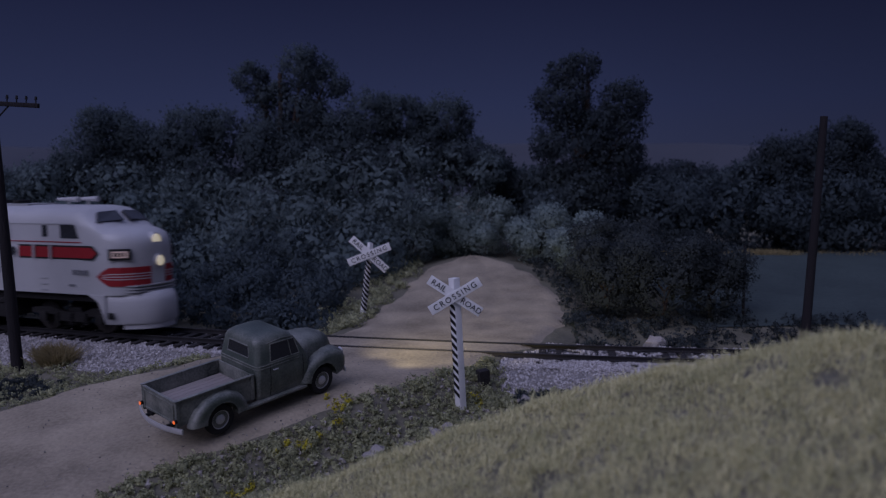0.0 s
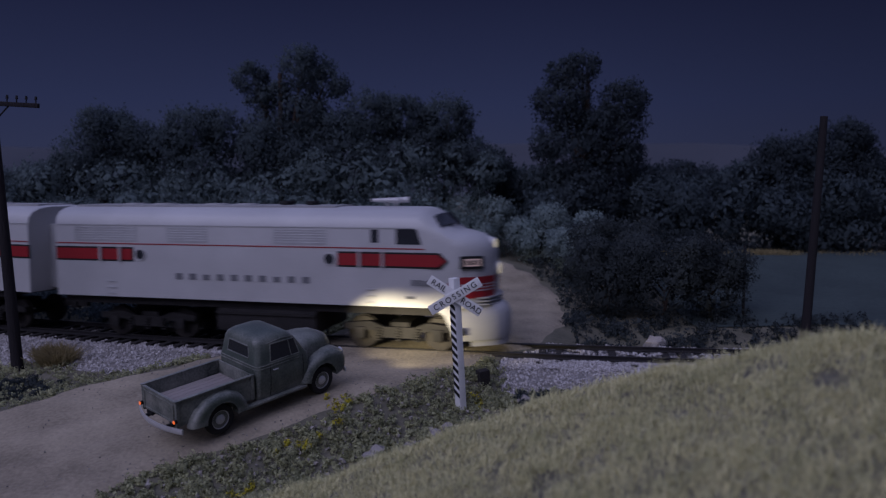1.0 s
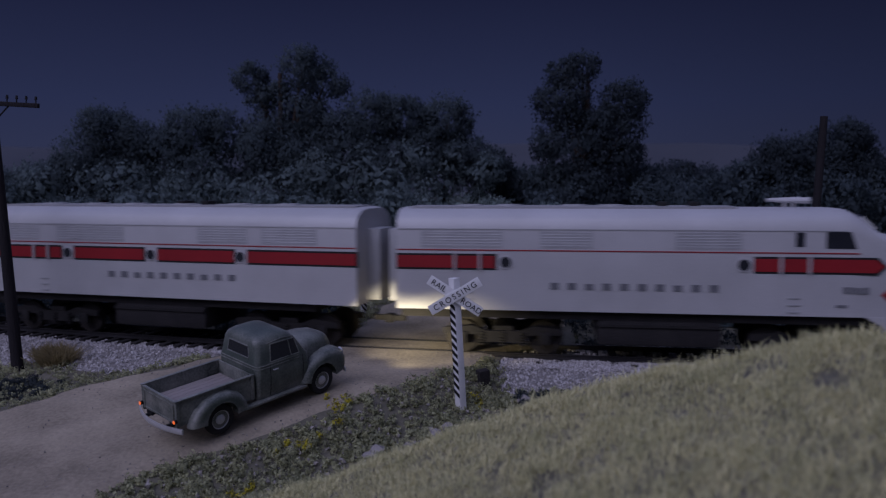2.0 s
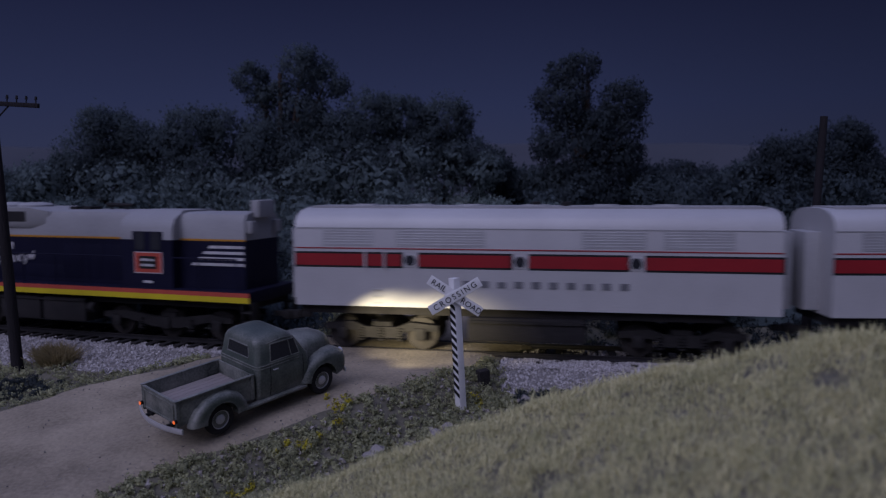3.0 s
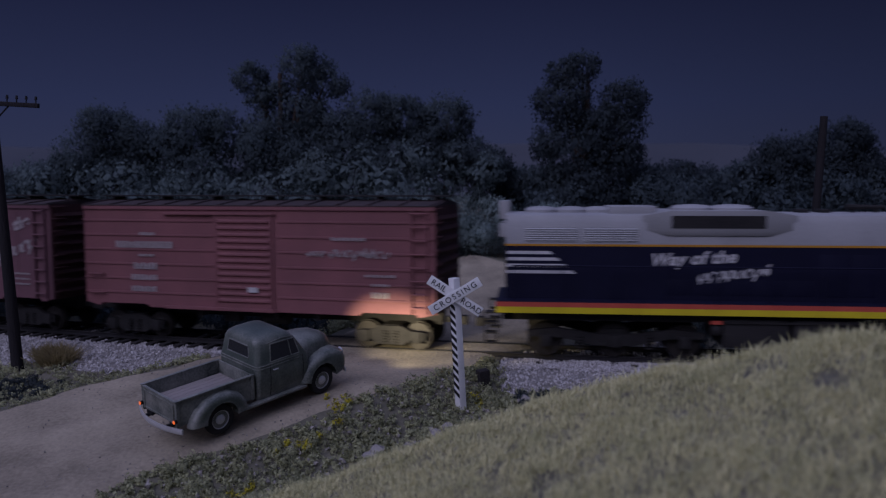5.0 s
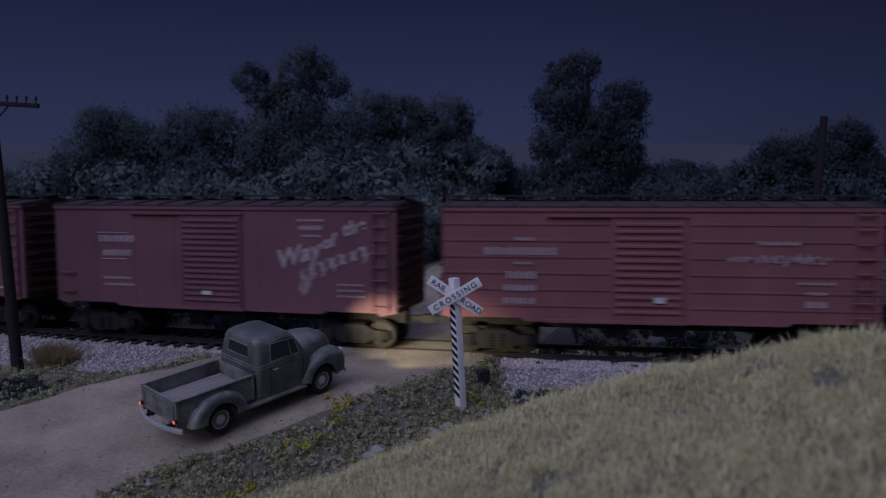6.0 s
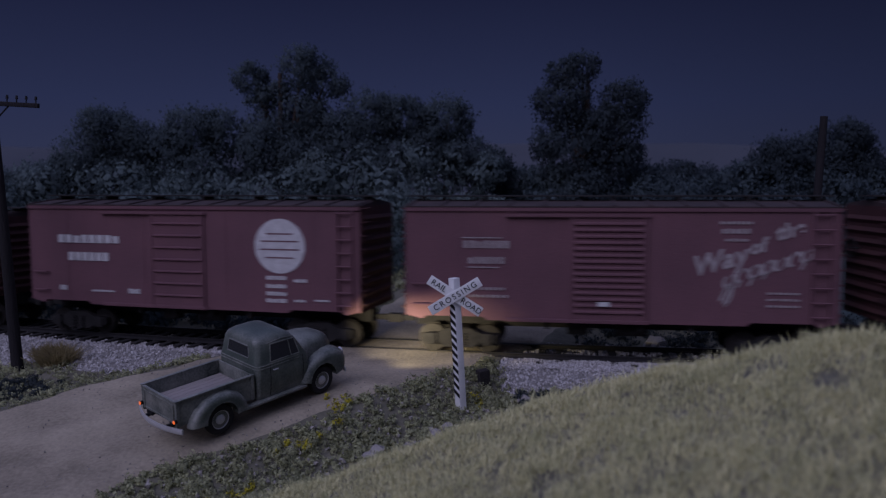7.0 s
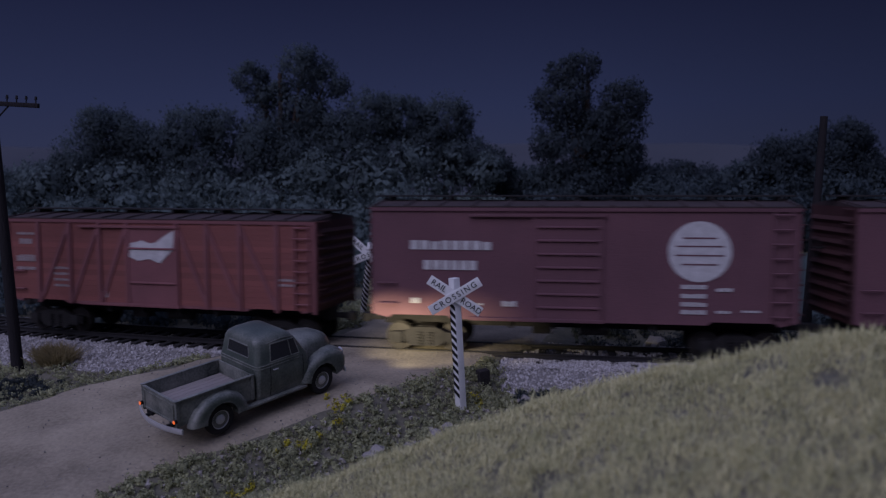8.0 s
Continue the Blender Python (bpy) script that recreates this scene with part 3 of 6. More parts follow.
    ok = road_distance(x, y) > 0.8 + r
    x, y, z, r = x[ok], y[ok], z[ok], r[ok]
    tagged(leaf_mesh("undergrowth", np.stack([x, y, z, r], -1), 125000, 0.10, M["foliage_mist"], hollow=0.75, core=True), "dense undergrowth below the tree line, its green paled with haze", "undergrowth", kind="stuff")
    n = 260
    x = RNG.uniform(-26, -4.6, n)
    y = track_y(x) + RNG.uniform(3.6, 13, n)
    ok = road_distance(x, y) > 0.9
    x, y, r = x[ok], y[ok], RNG.uniform(0.4, 1.0, int(ok.sum()))
    z = land(x, y) + r * 0.4 + RNG.uniform(0, 1.6, len(x)) * np.clip((y - track_y(x) - 4) / 6, 0, 1)
    # shade low behind the track is painted in by the darker leaf colour
    tagged(leaf_mesh("trackside_bushes", np.stack([x, y, z, r], -1), 55000, 0.095, M["foliage_hazed"], hollow=0.75, core=True), "low bushes behind the track, darkened for the shade there", "bushes", kind="stuff")
    x = np.concatenate([RNG.uniform(-4.8, -1.6, 150), RNG.uniform(4.4, 16, 260), RNG.uniform(4.4, 7.0, 140), RNG.uniform(-3.6, -1.2, 110)])
    y = np.concatenate([RNG.uniform(27.6, 34, 150), RNG.uniform(25.8, 29.8, 260), RNG.uniform(28, 42, 140), RNG.uniform(32, 44, 110)])
    ok = (road_distance(x, y) > -0.05) & (off_track(x, y) > 2.4)
    x, y = x[ok], y[ok]
    r = RNG.uniform(0.12, 0.38, len(x))
    lobes = np.stack([x, y, land(x, y) + r * 0.4, r], -1)
    tagged(leaf_mesh("verge_weeds", lobes[x < 1], 16000, 0.055, M["weed"]), "low green weeds along the far verge", "weeds", kind="stuff")
    tagged(leaf_mesh("verge_brush", lobes[x > 1], 26000, 0.055, M["foliage_dark"]), "low dark brush at the foot of the thicket", "brush", kind="stuff")
    n = 170
    x, y = scatter(n, 5.5, 31, 43.5, 47)
    r = RNG.uniform(0.8, 1.6, n)
    z = land(x, y) + RNG.uniform(0.6, 4.2, n)
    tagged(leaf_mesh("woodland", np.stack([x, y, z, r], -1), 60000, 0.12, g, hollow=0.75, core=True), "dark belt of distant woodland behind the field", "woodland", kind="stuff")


build_trees()


# ---- poles and signs ----
def telegraph_pole(x, y, z, h, arm, label, thick=0.19, name="telegraph_pole", lean=0.0):
    p = thing(name, place(x, y, z, 0, lean, 0), label, "pole")
    bm = bmesh.new()
    tube(bm, (0, 0, -0.3), (0, 0, h), thick, thick * 0.75, 12)
    part("post", bm, M["pole"], p)
    if arm:
        bm = bmesh.new()
        box(bm, -1.66, 1.66, -0.19, -0.07, h - 0.62, h - 0.48, 0.02)
        cross = part("crossarm", bm, M["pole"], p)
        cross.matrix_basis = place(0, 0, h - 0.55) @ pose(0, 0, 0, 0, 6.5, -6) @ place(0, 0, -h + 0.55)
        for k in range(5):
            for sx in (-1, 1):
                bm = bmesh.new()
                xx = sx * (0.3 + k * 0.315)
                tube(bm, (xx, -0.13, h - 0.48), (xx, -0.13, h - 0.37), 0.02, 0.02, 6)
                tube(bm, (xx, -0.13, h - 0.38), (xx, -0.13, h - 0.27), 0.045, 0.03, 8)
                part("insulator", bm, M["black"], cross)
        for sx in (-1, 1):
            bm = bmesh.new()
            tube(bm, (0, -0.16, h - 1.25), (sx * 0.7, -0.16, h - 0.6), 0.025, 0.025, 6)
            part("brace", bm, M["black"], p)
    return p


telegraph_pole(-13.62, 24.6, -0.9, 9.12, True, "dark weathered wooden telegraph pole with a crossarm", lean=-2.9)
telegraph_pole(12.62, 26.9, -0.5, 7.9, False, "dark bare wooden pole beyond the track", 0.165, "wooden_pole", 2.8)
# a thin leafy sapling, simplified to a bare post
telegraph_pole(11.8, 30.4, -0.4, 3.1, False, "short thin dark sapling at the field's edge, drawn as a bare post", 0.06, "sapling_stem")


def rock(x, y, r, seed, flat=0.7):
    rnd = random.Random(seed)
    bm = bmesh.new()
    bmesh.ops.create_icosphere(bm, subdivisions=2, radius=r)
    off = Vector((rnd.uniform(0, 9), rnd.uniform(0, 9), rnd.uniform(0, 9)))
    for v in bm.verts:
        v.co *= 1 + 0.45 * noise.noise(v.co * (1.3 / r) + off)
        v.co.z *= flat
    ob = part("rock", bm, M["stone"], None, angle=20)
    ob.matrix_basis = place(x, y, float(land(x, y)) + r * flat * 0.35, 0, 0, rnd.uniform(0, 360))
    return tagged(ob, "pale grey angular rock lying on the ground", "rock", "loose rocks")


for k, (x, y, r) in enumerate(((-2.6, 14.6, 0.2), (-1.5, 17.3, 0.2), (-1.7, 17.0, 0.15), (-0.2, 18.2, 0.2), (0.1, 18.7, 0.16), (-3.3, 14.0, 0.18), (-3.9, 13.8, 0.14), (-2.2, 15.6, 0.16),
                               (2.2, 20.4, 0.24), (7.3, 26.6, 0.36), (-0.8, 17.6, 0.14), (-4.8, 13.7, 0.15), (1.0, 18.6, 0.12))):
    rock(x, y, r, 40 + k, 1.15 if r > 0.3 else 0.7)


def build_verge_details():
    # straw-coloured dry bush on the ballast by the pole
    t = thing("dry_bush", place(-12.6, 25.0, float(land(-12.6, 25.0)) + 0.1), "spiky tuft of tan dry grass beside the telegraph pole", "bush")
    n = 1500
    a, k = RNG.uniform(0, math.tau, n), RNG.uniform(0.05, 1.0, n) ** 0.6
    dr = np.stack([np.cos(a) * k * 1.25, np.sin(a) * k * 0.9, 1.35 - 0.5 * k], -1)
    ft = np.stack([RNG.normal(size=n) * 0.2, RNG.normal(size=n) * 0.12, np.full(n, -0.12)], -1)
    ln = RNG.uniform(0.35, 0.85, (n, 1))
    sd = np.cross(dr, RNG.normal(size=(n, 3)))
    sd *= 0.011 / np.linalg.norm(sd, axis=1)[:, None]
    V = np.stack([ft - sd, ft + sd, ft + dr * ln * 0.6 + sd, ft + dr * ln * 0.6 - sd, ft + dr * ln - np.array([0, 0, 0.10]) * ln], 1).reshape(-1, 3)
    o = 5 * np.arange(n)[:, None]
    raw("tuft", V, [*(o + [0, 1, 2, 3]).tolist(), *(o + [3, 2, 4]).tolist()], M["straw_bush"], t)
    bm = bmesh.new()
    for k in range(7):
        a = k * 0.9
        tube(bm, (0, 0, -0.35), (0.3 * math.cos(a), 0.3 * math.sin(a), 0.4), 0.02, 0.008, 5)
    part("stem", bm, M["bark"], t)
    # dark plants at the foot of the ballast
    s = RNG.uniform(2.0, 4.6, 60)
    o = RNG.uniform(-4.1, -3.2, 60)
    x = np.interp(s, SS, XS)
    y = track_y(x) + o
    r = RNG.uniform(0.1, 0.2, 60)
    tagged(leaf_mesh("dark_plants", np.stack([x, y, land(x, y) + 0.12, r], -1), 12000, 0.03, M["foliage_dark"]), "dark blue-green plants at the foot of the ballast", "plants", kind="stuff")
    x, y = np.array([-13.0, -12.6, -12.2, -11.8, -12.9, -11.6, -12.4, -11.2]), np.array([22.3, 22.0, 22.4, 21.8, 22.8, 22.2, 22.7, 22.0])
    x, y = np.repeat(x, 6) + RNG.normal(size=48) * 0.3, np.repeat(y, 6) + RNG.normal(size=48) * 0.25
    tagged(leaf_mesh("verge_shrubs", np.stack([x, y, land(x, y) + 0.06, RNG.uniform(0.08, 0.2, 48)], -1), 9000, 0.035, M["foliage_dark"]), "low dark shrubs on the verge near the pole", "shrubs", kind="stuff")
    # old timber stub by the crossing sign
    bm = bmesh.new()
    box(bm, -0.16, 0.16, -0.13, 0.13, -0.2, 0.42, 0.03)
    st = part("timber_stub", bm, M["tie"])
    st.matrix_basis = place(1.12, 21.4, float(land(1.12, 21.4)), 4, -6, 25)
    tagged(st, "dark weathered timber stub among the weeds", "timber stub")


build_verge_details()


# ---- crossing signs ----
def sign_text(words, size, m, parent, material="black", slant=0.0, bold=0.0):
    d = bpy.data.curves.new("lettering", "FONT")
    d.body, d.size, d.align_x, d.align_y, d.extrude = words, size * S, "CENTER", "CENTER", 0.004 * S
    d.space_character = 1.35 if len(words) > 5 and not slant else 1.05
    d.shear, d.offset = slant, bold * S
    d.materials.append(M[material])
    ob = new("lettering", d)
    ob.parent = parent
    ob.matrix_basis = m
    return ob


def crossbuck(x, y, z, h, lean, turn, label, faces, n, band, k, w, foot):
    """A post with n painted stripes of a band's height, and two boards k times as large as usual."""
    c = thing("crossing_sign", place(x, y, z) @ pose(0, 0, 0, 0, lean, turn), label, "crossing sign", "crossing signs")
    bm = bmesh.new()
    box(bm, -w, w, -w, w, -0.3, h, 0.012)
    post = part("post", bm, M["white"], c, "white painted square wooden post")
    post.matrix_basis = pose(0, 0, 0, 0, 0, 38)
    for q in range(n):
        zz = foot + (h - 0.63 - foot) * q / (n - 1)
        for face, up in faces:
            bm = bmesh.new()
            prism(bm, [(w * 0.98, zz + up), (-w * 0.98, zz + up + 0.13), (-w * 0.98, zz + up + 0.13 + band), (w * 0.98, zz + up + band)], -w - 0.008, -w + 0.01, "y")
            st = part("stripe", bm, M["black"], post, "black painted stripe")
            st.matrix_basis = pose(0, 0, 0, 0, 0, face)
    hub = h - 0.44
    for a, off, half, words in ((28, -0.215, 0.68, (("CROSSING", 0.0),)), (-36, -0.175, 0.72, (("RAIL", -0.445), ("ROAD", 0.445)))):
        bm = bmesh.new()
        box(bm, -half * k, half * k, -0.018, 0.018, -0.118 * k, 0.118 * k, 0.008)
        blade = part("blade", bm, M["white"], c, "white sign board with black lettering")
        blade.matrix_basis = place(0, off, hub) @ pose(0, 0, 0, 0, -a, 0)
        for word, dx in words:
            sign_text(word, 0.19 * k, place(dx * k, -0.024, -0.004, 90, 0, 0), blade)
    return c


crossbuck(0.47, 19.85, -0.93, 3.66, -3.0, 0, "white railroad crossing sign with a striped post, among weeds", ((-90, 0.0),), 13, 0.105, 1.09, 0.105, 0.55)
crossbuck(-3.12, 30.2, 0.16, 2.72, 6.4, 4, "white railroad crossing sign with a striped post, beyond the track", ((-90, 0.0), (0, -0.13)), 12, 0.11, 1.28, 0.085, 0.12)


# ---- rolling stock ----
M.update({
    "steel": mat("steel", (0.032, 0.029, 0.029), 0.75, (0.014, 0.013, 0.013), 0.4, metal=0.3, bump=0.3),
    "wheel": mat("wheel", (0.045, 0.039, 0.037), 0.6, (0.02, 0.017, 0.016), 0.3, metal=0.4),
    "car_roof": mat("car_roof", (0.062, 0.040, 0.040), 0.85, (0.030, 0.022, 0.023), 0.9, bump=0.3),
    # darker copy of the oxide red that paints shade onto the car ends
    "oxide_shaded": mat("oxide_shaded", (0.075, 0.028, 0.028), 0.8, (0.038, 0.017, 0.018), 1.2, bump=0.3),
    "oxide_board": mat("oxide_board", (0.26, 0.090, 0.080), 0.85, (0.16, 0.06, 0.054), 0.8, bump=0.3, rand=0.4, stretch=(0.25, 1, 1)),
    "grey_paint": mat("grey_paint", (0.35, 0.345, 0.35), 0.6, (0.265, 0.26, 0.265), 1.5),
    "grille": mat("grille", (0.43, 0.425, 0.43), 0.5, (0.33, 0.325, 0.33), 0.7, metal=0.2),
    "yellow": mat("yellow", (0.62, 0.50, 0.02), 0.5, (0.50, 0.38, 0.02), 0.8),
    "vermilion": mat("vermilion", (0.50, 0.085, 0.055), 0.5, (0.40, 0.06, 0.04), 0.8),
    "orange_line": mat("orange_line", (0.50, 0.24, 0.03), 0.5, (0.42, 0.18, 0.02), 0.8),
    "glass_dark": mat("glass_dark", (0.026, 0.028, 0.036), 0.15, (0.016, 0.017, 0.022), 0.8, spec=0.6),
    "lettering": mat("lettering", (0.60, 0.58, 0.58), 0.7, (0.40, 0.38, 0.38), 0.25),
    "faint_lettering": mat("faint_lettering", (0.40, 0.35, 0.35), 0.8, (0.24, 0.20, 0.20), 0.25),
    "letter_grey": mat("letter_grey", (0.17, 0.17, 0.18), 0.6, (0.12, 0.12, 0.13), 0.3),
    "lamp_on": mat("lamp_on", (0.9, 0.85, 0.7), 0.3, (0.9, 0.85, 0.7), emit=(1.0, 0.86, 0.58, 0.32)),
    "board_on": mat("board_on", (0.6, 0.45, 0.42), 0.4, (0.55, 0.42, 0.4), emit=(1.0, 0.7, 0.6, 0.10)),
    "tail_on": mat("tail_on", (0.8, 0.15, 0.03), 0.3, (0.8, 0.15, 0.03), emit=(1.0, 0.16, 0.03, 0.75)),
    "chrome": mat("chrome", (0.62, 0.61, 0.62), 0.3, (0.42, 0.41, 0.42), 0.3, metal=0.35),
    "rubber": mat("rubber", (0.03, 0.028, 0.028), 0.85, (0.018, 0.017, 0.018), 0.2),
    "plank": mat("plank", (0.34, 0.30, 0.28), 0.85, (0.22, 0.19, 0.18), 0.5, bump=0.4, rand=0.35, stretch=(0.2, 1, 1)),
})


def q_front(t):
    """Where the leading bumper stands along the track at t seconds."""
    return -9.72 + 11.86 * t + 0.0374 * t * t


TRAIN = []
WHEELS = []


def wheelset_mesh(r):
    bm = bmesh.new()
    tube(bm, (0, -0.95, 0), (0, 0.95, 0), 0.075, 0.075, 10)
    for sy in (-1, 1):
        tube(bm, (0, sy * 0.80, 0), (0, sy * 0.68, 0), r, r + 0.005, 28)
        tube(bm, (0, sy * 0.68, 0), (0, sy * 0.65, 0), r + 0.03, r + 0.03, 28)
        tube(bm, (0, sy * 0.83, 0), (0, sy * 0.80, 0), r * 0.35, r * 0.55, 16)
        for k in range(6):
            a = k * math.tau / 6
            tube(bm, (0.62 * r * math.cos(a), sy * 0.79, 0.62 * r * math.sin(a)), (0.62 * r * math.cos(a), sy * 0.812, 0.62 * r * math.sin(a)), 0.06, 0.06, 6)
    return bm


def bogie(parent, base, r, axles, heavy):
    """Side frames, springs, bolster and wheelsets of one bogie."""
    b = new("bogie")
    b.empty_display_size = 0.3 * S
    b.parent = parent
    b.matrix_basis = place(base, 0, 0)
    e = max(axles)
    for sy in (-1, 1):
        bm = bmesh.new()
        y0, y1 = sy * 0.92, sy * 1.08
        if heavy:
            top = [(-e - 0.55, r + 0.12), (-e - 0.55, r + 0.30), (-e + 0.35, r + 0.38), (-0.5, r + 0.22), (0.5, r + 0.22), (e - 0.35, r + 0.38), (e + 0.55, r + 0.30), (e + 0.55, r + 0.12),
                   (e - 0.45, r + 0.10), (0.55, r - 0.12), (-0.55, r - 0.12), (-e + 0.45, r + 0.10)]
        else:
            top = [(-e - 0.28, r - 0.1), (-e - 0.28, r + 0.16), (-e + 0.2, r + 0.2), (-0.35, r + 0.34), (0.35, r + 0.34), (e - 0.2, r + 0.2), (e + 0.28, r + 0.16), (e + 0.28, r - 0.1),
                   (e - 0.18, r - 0.08), (0.42, r - 0.24), (-0.42, r - 0.24), (-e + 0.18, r - 0.08)]
        prism(bm, top, y0, y1, "y")
        part("side_frame", bm, M["steel"], b)
        for ax in axles:
            bm = bmesh.new()
            yj = sy * 1.16
            box(bm, ax - 0.16, ax + 0.16, min(sy * 1.0, yj), max(sy * 1.0, yj), r - 0.16, r + 0.2, 0.03)
            part("journal_box", bm, M["steel"], b)
        for sx in ((-0.62, 0.0, 0.62) if heavy and len(axles) == 2 else (-1.0, 1.0) if heavy else (-0.16, 0.16)):
            bm = bmesh.new()
            for k in range(5):
                tube(bm, (sx, sy * 1.06, r - 0.2 + k * 0.085), (sx, sy * 1.06, r - 0.15 + k * 0.085), 0.1, 0.1, 10)
            part("spring", bm, M["steel"], b)
    bm = bmesh.new()
    box(bm, -0.3, 0.3, -0.95, 0.95, r + 0.02, r + 0.36, 0.03)
    part("bolster", bm, M["steel"], b)
    for ax in axles:
        ws = part("wheelset", wheelset_mesh(r), M["wheel"], b, "steel wheels on an axle")
        ws.matrix_basis = place(ax, 0, r)
        WHEELS.append((ws, ax, r))
    return b


def coupler(parent, x, sx):
    bm = bmesh.new()
    box(bm, min(x, x + sx * 0.45), max(x, x + sx * 0.45), -0.09, 0.09, 0.78, 0.95, 0.02)
    box(bm, min(x + sx * 0.4, x + sx * 0.68), max(x + sx * 0.4, x + sx * 0.68), -0.16, 0.16, 0.72, 1.0, 0.05)
    part("coupler", bm, M["steel"], parent)


def blocks(bm, x0, x1, z0, z1, n, y, rnd, gap=0.22, slope=0.0):
    """A row of plain letter-sized blocks."""
    w = (x1 - x0) / n
    for k in range(n):
        a, b = x0 + k * w, x0 + (k + 1 - gap) * w
        q = rnd.choice((0, 0, 1, 2))
        dz = slope * (a - x0)
        zz0, zz1 = z0 + dz, z1 + dz
        box(bm, a, b, y - 0.008, y + 0.008, zz0, zz1 if q != 1 else zz1 - 0.12 * (z1 - z0))


def marks(parent, rows, y=-1.482, material="lettering", label="plain white painted lettering", slope=0.0, seed=3, gap=0.22):
    rnd = random.Random(seed)
    for r in rows:
        bm = bmesh.new()
        blocks(bm, *r, y, rnd, gap, slope)
        part("lettering", bm, M[material], parent, label, angle=0)


def boxcar(center, length, top, paint, end_shade, door, label, style="steel"):
    c = thing("boxcar", place(0, 0, 0), label, "boxcar", "train")
    h, z0, W = length / 2, 1.1, 1.46
    P_, E_ = M[paint], M[end_shade]
    bm = bmesh.new()
    # side outline with raised sills over the bogies
    out = [(-h, z0 + 0.12), (-h + 0.5, z0), (-h + 0.62, z0 + 0.1), (-h + 2.3, z0 + 0.1), (-h + 2.45, z0), (h - 2.45, z0), (h - 2.3, z0 + 0.1), (h - 0.62, z0 + 0.1), (h - 0.5, z0), (h, z0 + 0.12), (h, top), (-h, top)]
    prism(bm, out, -W, W, "y")
    part("body", bm, P_, c)
    for sy in (-1, 1):
        bm = bmesh.new()
        box(bm, -h, h, min(sy * W, sy * (W + 0.05)), max(sy * W, sy * (W + 0.05)), top - 0.12, top, 0.01)
        part("side_plate", bm, P_, c)
        def rib(x0, x1, z0_, z1_, deep, bev=0.0):
            bm = bmesh.new()
            box(bm, x0, x1, min(sy * (W - 0.01), sy * (W + deep)), max(sy * (W - 0.01), sy * (W + deep)), z0_, z1_, bev)
            part("side_rib", bm, P_, c)
        if style == "steel":
            for k in range(9):
                x = -h + 0.03 + k * (length - 0.06) / 8
                if abs(x) > 1.4:
                    rib(x - 0.022, x + 0.022, z0 + 0.14, top - 0.12, 0.012)
        if style == "ribbed":
            for k in range(1, 7):
                z = z0 + k * (top - z0) / 7
                for a, b in ((-h, -1.25), (1.0, h)):
                    rib(a, b, z - 0.035, z + 0.035, 0.03, 0.01)
        if style == "braced":
            for x in (-h + 0.06, -4.55, -3.25, -2.05, -0.95, 0.95, 2.05, 3.25, 4.55, h - 0.06):
                bm = bmesh.new()
                box(bm, x - 0.06, x + 0.06, min(sy * W, sy * (W + 0.09)), max(sy * W, sy * (W + 0.09)), z0, top - 0.1, 0.01)
                part("side_post", bm, P_, c)
            for a, b in ((-4.55, -3.25), (-3.25, -2.05), (-2.05, -0.95), (2.05, 0.95), (3.25, 2.05), (4.55, 3.25)):
                bm = bmesh.new()
                prism(bm, [(a - 0.06, z0 + 0.05), (a + 0.08, z0 + 0.05), (b + 0.06, top - 0.14), (b - 0.08, top - 0.14)], sy * W, sy * (W + 0.06), "y")
                part("brace", bm, P_, c)
            for k in range(1, 16):
                z = z0 + k * (top - z0) / 16
                bm = bmesh.new()
                y0, y1 = sorted((sy * (W - 0.01), sy * (W + 0.008)))
                box(bm, -h + 0.01, h - 0.01, y0, y1, z - 0.088, z + 0.088)
                part("board", bm, M["oxide_board"], c)
        # sliding door
        bm = bmesh.new()
        d0, d1, n = door
        box(bm, d0, d1, min(sy * W, sy * (W + 0.05)), max(sy * W, sy * (W + 0.05)), z0 + 0.08, top - 0.28)
        leaf = part("door", bm, P_, c, "ribbed sliding door")
        for k in range(n):
            bm = bmesh.new()
            z = z0 + 0.22 + (top - z0 - 0.6) * (k + 0.5) / n
            hh = 0.38 * (top - z0 - 0.6) / n if n > 9 else 0.05
            prism(bm, [(sy * (W + 0.04), z - hh), (sy * (W + 0.11), z - hh * 0.3), (sy * (W + 0.11), z + hh * 0.3), (sy * (W + 0.04), z + hh)], d0 + 0.08, d1 - 0.08, "x")
            part("rib", bm, P_, leaf)
        for x in (d0, d1):
            bm = bmesh.new()
            box(bm, x - 0.035, x + 0.035, min(sy * W, sy * (W + 0.08)), max(sy * W, sy * (W + 0.08)), z0 + 0.05, top - 0.25, 0.01)
            part("door_post", bm, P_, c)
        for z, hh in ((top - 0.24, 0.04), (z0 + 0.04, 0.05)):
            bm = bmesh.new()
            box(bm, d0 - 1.9, d1 + 0.1, min(sy * W, sy * (W + 0.11)), max(sy * W, sy * (W + 0.11)), z - hh, z + hh, 0.01)
            part("door_track", bm, P_, c)
        # ladder and grab irons
        lx = h - 0.48 if sy < 0 else -h + 0.48
        bm = bmesh.new()
        for dx in (-0.24, 0.24):
            box(bm, lx + dx - 0.03, lx + dx + 0.03, min(sy * W, sy * (W + 0.1)), max(sy * W, sy * (W + 0.1)), z0 + 0.12, top - 0.1, 0.01)
        ladder = part("ladder", bm, P_, c)
        for k in range(8):
            bm = bmesh.new()
            z = z0 + 0.3 + k * (top - z0 - 0.5) / 7
            tube(bm, (lx - 0.26, sy * (W + 0.1), z), (lx + 0.26, sy * (W + 0.1), z), 0.028, 0.028, 6)
            part("rung", bm, P_, ladder)
